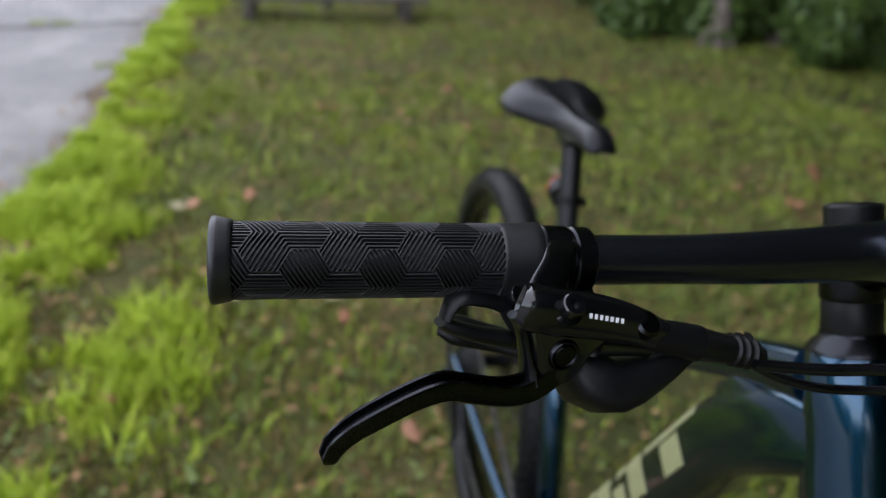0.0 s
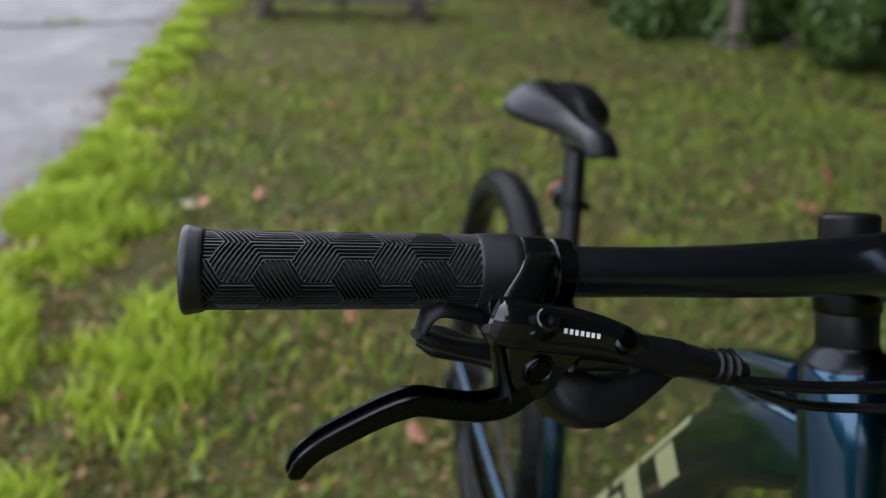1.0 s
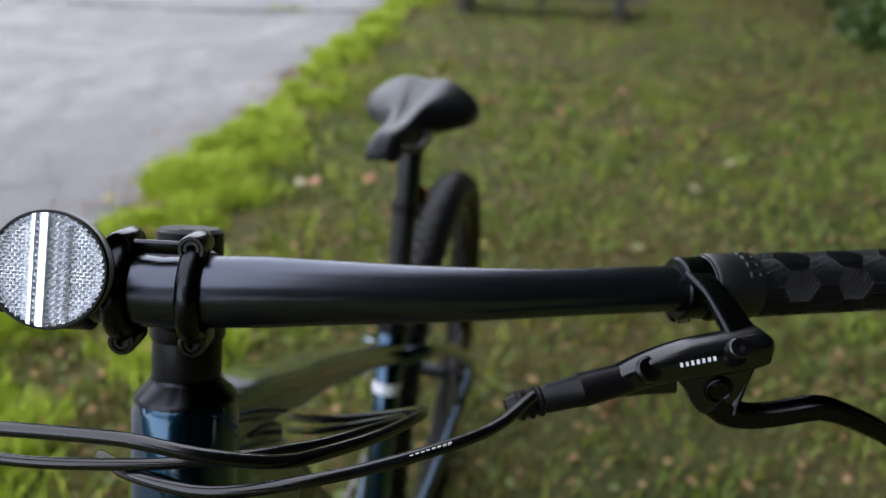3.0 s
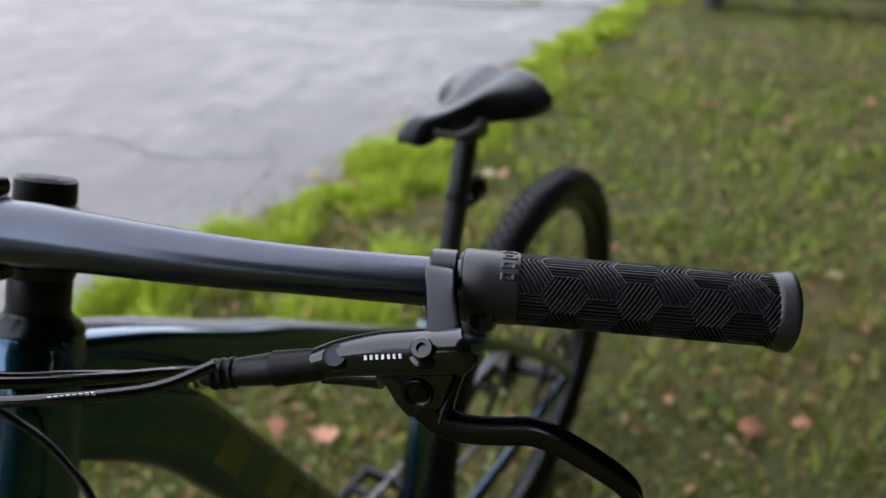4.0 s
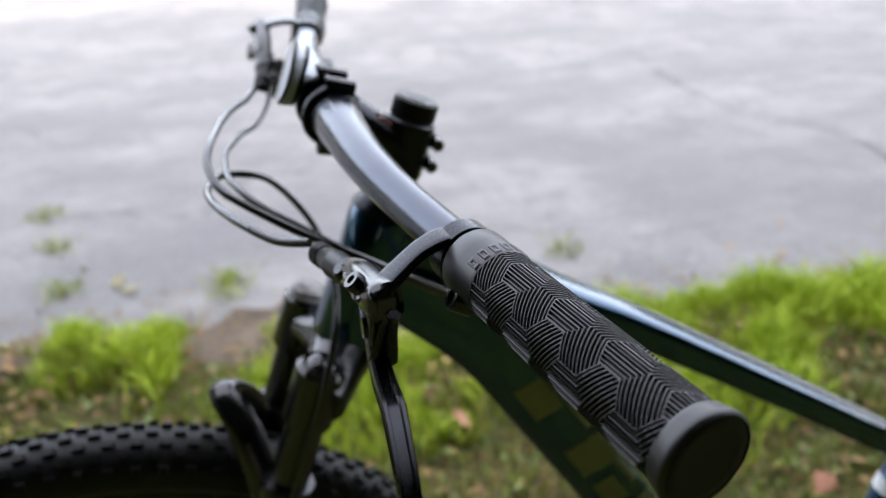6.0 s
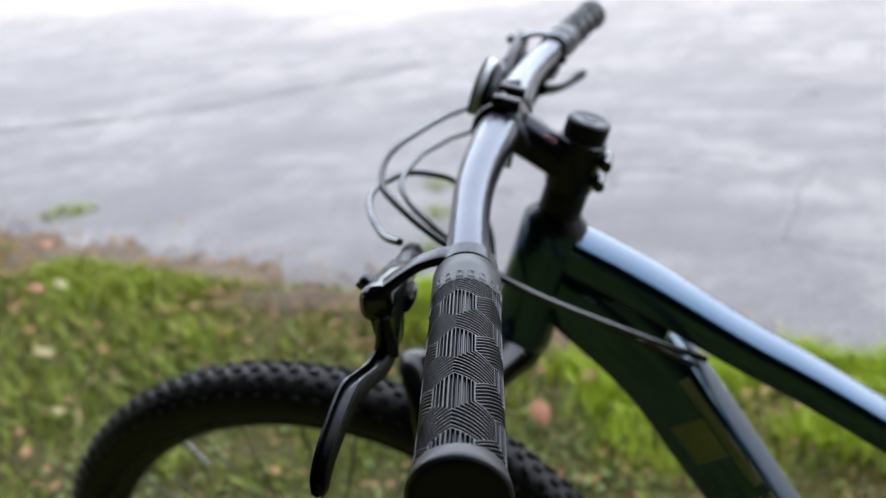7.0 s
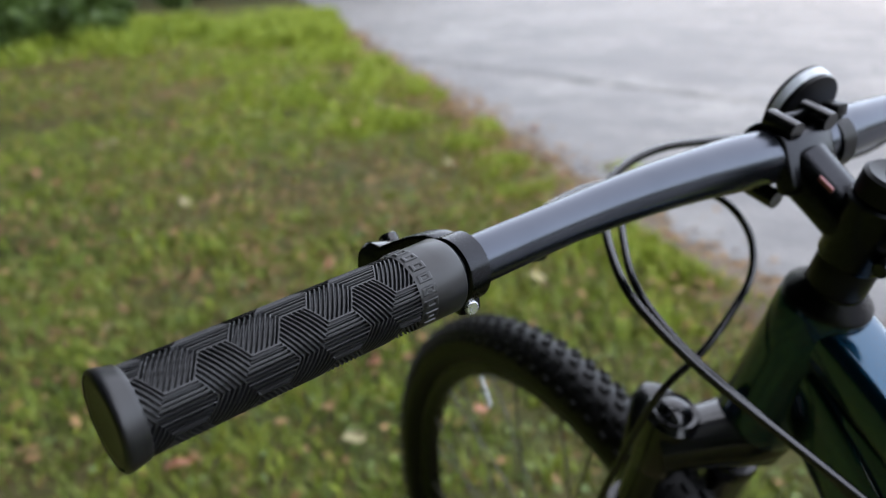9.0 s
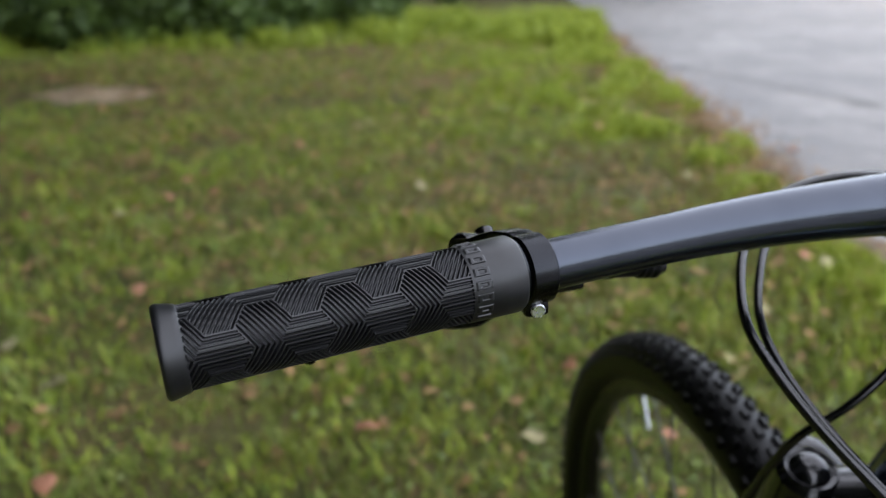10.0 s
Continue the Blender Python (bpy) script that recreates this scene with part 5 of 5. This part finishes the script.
    block(bm, (0.008, 0.012, 0.011), Matrix.Translation(q + Vector((0.0165, -0.004, 0.005))), 0.002)
    add("light_band", bm, PLASTIC, post, FRAME)
    bm = bmesh.new()
    c = q + Vector((0, 0.030, 0.004))
    lathe(bm, [(-0.012, 0), (-0.012, 0.018), (0.004, 0.0195), (0.008, 0.0190), (0.008, 0)], c, (0, 1, 0.1), 32)
    lamp = add("rear_light", bm, PLASTIC, post, FRAME, "round black tail reflector housing")
    bm = bmesh.new()
    lathe(bm, [(0.0082, 0), (0.0082, 0.0165), (0.0085, 0.0192), (0.0105, 0.0196), (0.013, 0.0180), (0.0145, 0.010), (0.015, 0)], c, (0, 1, 0.1), 32)
    add("tail_lens", bm, RED, post, FRAME, "red reflector lens")


def make_saddle():
    """A narrow sports saddle with a channel, rails and rounded wings."""
    bm = bmesh.new()
    n, k = 40, 48
    rings = []
    for i in range(n + 1):
        t = i / n
        s = 0.396 + 0.236 * t
        half = 0.019 + 0.0535 / (1 + math.exp(-(t - 0.64) * 14.0)) - 0.006 * max(0, t - 0.9) * 10 * (t - 0.9) * 10
        if t < 0.10:
            half *= 0.55 + 0.45 * math.sqrt(1 - ((0.10 - t) / 0.10) ** 2)
        top = 0.8965 + 0.010 * max(0, (t - 0.5) / 0.5) ** 1.6 - 0.009 * max(0, (0.16 - t) / 0.16) ** 2
        thick = 0.022 + 0.024 * t ** 1.3
        round_end = math.sqrt(max(0.0, 1 - (max(0.0, 0.15 - t) / 0.152) ** 2)) * math.sqrt(max(0.30, 1 - (max(0.0, t - 0.95) / 0.053) ** 2))
        if t > 0.93:
            half *= 1 - 0.22 * ((t - 0.93) / 0.07) ** 2
        ring = []
        for j in range(k):
            a = 2 * math.pi * j / k
            x, z = math.cos(a), math.sin(a)
            wx = half * math.copysign(abs(x) ** 0.75, x)
            drop = 0.020 * abs(x) ** 2.2 * (0.55 + 0.65 * t)
            chan = (0.0095 - 0.003 * t) * math.exp(-(wx / 0.0105) ** 2) * min(1, max(0, t - 0.08) * 3.5) * (z > 0)
            zz = top - 0.012 - (drop + chan - 0.012) * (0.25 + 0.75 * round_end) + (abs(z) ** 0.8 * 0.008 - 0.008 if z > 0 else -0.006 - thick * 0.62 * abs(z) ** 0.5) * (0.25 + 0.75 * round_end)
            ring.append(bm.verts.new((wx - 0.006, s, zz)))
        rings.append(ring)
    for a, b in zip(rings, rings[1:]):
        for j in range(k):
            bm.faces.new((a[j], a[(j + 1) % k], b[(j + 1) % k], b[j]))
    bm.faces.new(rings[0][::-1])
    bm.faces.new(rings[-1])
    saddle = add("saddle", bm, SEAT, bike, FRAME, "narrow black saddle with a centre channel", 60)
    for s in (-1, 1):
        bm = bmesh.new()
        tube(bm, [(s * 0.010, 0.420, 0.880, 0.0036), (s * 0.020, 0.455, 0.868, 0.0036), (s * 0.022, 0.50, 0.866, 0.0036), (s * 0.022, 0.55, 0.867, 0.0036), (s * 0.030, 0.595, 0.878, 0.0036), (s * 0.036, 0.610, 0.893, 0.0036)], 10, 0.01)
        add("rail", bm, DULL, saddle, FRAME)


def make_drivetrain():
    bm = bmesh.new()
    n = 34
    prof = []
    for i in range(n * 4):
        r = (0.066, 0.0695, 0.0695, 0.066)[i % 4]
        a = 2 * math.pi * i / (n * 4)
        prof.append((r * math.cos(a), r * math.sin(a)))
    slab(bm, prof, 0.003, Matrix(((0, 1, 0, -0.052), (1, 0, 0, 0.360), (0, 0, 1, 0.305), (0, 0, 0, 1))), 0.0)
    ring = add("chainring", bm, SATIN, bike, FRAME, "black toothed chainring")
    for s, ang in ((-1, 118), (1, -62)):
        bm = bmesh.new()
        e = Vector((s * 0.074, 0.360 + 0.170 * math.sin(radians(ang)), 0.305 + 0.170 * math.cos(radians(ang))))
        tube(bm, [(s * 0.062, 0.360, 0.305, 0.014), (s * 0.068, (0.360 + e.y) / 2, (0.305 + e.z) / 2, 0.011), (*e, 0.012)], 14, 0.02, (0.7, 1.1), (1, 0, 0))
        rod(bm, (s * 0.03, 0.360, 0.305), (s * 0.070, 0.360, 0.305), 0.013, 18)
        crank = add("crank", bm, SATIN, bike, FRAME, "black crank arm", 50)
        bm = bmesh.new()
        c = e + Vector((s * 0.062, 0, 0))
        rim = [(-0.046, -0.05), (0.046, -0.05), (0.046, 0.05), (-0.046, 0.05)]
        out_v = [[bm.verts.new(c + Vector((k * x, k * y, z))) for x, y in rim] for k, z in ((1, 0.009), (1, -0.009), (0.78, -0.009), (0.78, 0.009))]
        for va, vb in zip(out_v, out_v[1:] + out_v[:1]):
            for i in range(4):
                bm.faces.new((va[i], va[(i + 1) % 4], vb[(i + 1) % 4], vb[i]))
        rod(bm, e, c + Vector((s * 0.04, 0, 0)), 0.007, 12)
        add("pedal", bm, PLASTIC, crank, FRAME, "black platform pedal")
    # cassette
    bm = bmesh.new()
    rod(bm, (-0.058, 0.795, 0.345), (-0.026, 0.795, 0.345), 0.0165, 24)
    cassette = add("cassette", bm, DULL, bike, FRAME, "dull steel cassette sprockets")
    for i in range(8):
        r = 0.024 + 0.0036 * i
        bm = bmesh.new()
        lathe(bm, [(-0.0008, 0.015), (-0.0008, r), (0.0008, r), (0.0008, 0.015)], (-0.055 + 0.0037 * i, 0.795, 0.345), (1, 0, 0), 36, True)
        add("sprocket", bm, DULL, cassette, FRAME)
    # derailleur
    bm = bmesh.new()
    block(bm, (0.016, 0.030, 0.034), pose(-0.078, 0.801, 0.307, 25), 0.005)
    block(bm, (0.014, 0.040, 0.022), pose(-0.074, 0.793, 0.279, -30), 0.005)
    tube(bm, [(-0.060, 0.795, 0.289, 0.008), (-0.062, 0.77, 0.244, 0.007), (-0.062, 0.755, 0.204, 0.007)], 10, 0.01, (0.7, 1.5), (1, 0, 0))
    add("derailleur", bm, PLASTIC, bike, FRAME, "black rear derailleur", 50)
    # chain
    path = [(0.360, 0.372), (0.440, 0.378), (0.58, 0.387), (0.785, 0.398)]
    low = [(0.765, 0.213), (0.60, 0.226), (0.44, 0.237), (0.365, 0.238)]
    for line in (path, low):
        bm = bmesh.new()
        p = curve_points([(-0.052 if line is low else -0.052 + 0.006 * i, y, z) for i, (y, z) in enumerate(line)], 0.0127)
        for i, (q, q2) in enumerate(zip(p, p[1:])):
            d = Vector(q2 - q)
            m = Matrix.Translation((q + q2) / 2) @ d.to_track_quat("Y", "Z").to_matrix().to_4x4()
            block(bm, (0.0072 if i % 2 else 0.005, 0.0125, 0.0075), m, 0.0)
        add("chain_run", bm, DULL, bike, FRAME, "dull steel chain links")


# ---- build ----
make_ground()
make_edge_soil()
make_handlebar()
make_grip(-1, 0.35)
make_grip(1, 0.1)
make_brake(-1, (-0.2515, -0.0300, -0.0125), 2.6)
make_brake(1, (0.2445, -0.0300, -0.0198), 1)
make_shifter()
make_stem()
make_reflector()
make_fork()
FRONT = FORK @ Vector((-0.008, -0.244, -0.609))
make_wheel("front_wheel", FRONT, FORK.to_3x3() @ Vector((1, 0, 0)), (0, 0, 1), False)
REAR = FRAME @ Vector((0, 0.795, 0.345))
make_wheel("rear_wheel", REAR, A_, (0, 0, 1), True)
make_frame()
make_saddle()
make_drivetrain()
make_cables()
make_bench()
make_woods()
make_tree(3.95, 5.0, 3)
for k, (sx, sy, sw, sh, n) in enumerate(((3.75, 5.6, 0.35, 0.5, 2600), (3.9, 5.7, 0.5, 0.9, 4000), (4.4, 4.9, 0.5, 0.9, 4500), (4.9, 4.2, 0.6, 1.0, 5000), (4.35, 4.15, 0.35, 0.55, 2800), (5.6, 4.6, 0.8, 1.3, 6000), (4.6, 6.6, 0.9, 1.4, 6000))):
    make_shrub(sx, sy, sw, sh, 40 + k, "leafy green shrub at the lawn's far edge" if k % 2 else "low dark green shrub under the trees", n, 0.05)
for k, (sx, sy, sw, sh, n) in enumerate(((-0.5, -11.0, 0.6, 0.5, 5000), (0.5, -10.2, 0.7, 0.6, 6000), (1.5, -9.9, 0.8, 0.9, 7000), (2.6, -9.9, 1.0, 1.1, 8000), (3.8, -9.9, 0.9, 1.0, 7000), (2.9, -11.4, 1.0, 1.3, 7000), (4.2, -11.5, 1.0, 1.3, 7000), (5.5, -12.0, 1.2, 1.6, 7000), (0.8, -12.8, 1.2, 1.6, 7000), (-1.4, -12.9, 0.9, 1.0, 5000))):
    make_shrub(sx, sy, sw, sh, 60 + k, "dense dark green shrub beyond the lawn", n, 0.07)
make_bare_patch(1.8, -6.3, 0.42, 0.42)
make_crack("crack_1", [(-0.1, 6.7), (-0.8, 6.45), (-2.0, 6.42), (-4.0, 6.9), (-7.0, 7.2)], 0.05, "dark open seam across the asphalt")
make_crack("crack_2", [(-1.2, 2.5), (-1.7, 2.35), (-2.3, 2.5), (-3.1, 2.3), (-4.6, 2.6)], 0.005, "thin dark crack in the asphalt")
make_crack("crack_3", [(-3.3, -6.6), (-3.8, -4.4), (-4.3, -3.0), (-5.6, -1.6)], 0.018, "dark worn crack in the asphalt")
make_leaves()
make_grass()
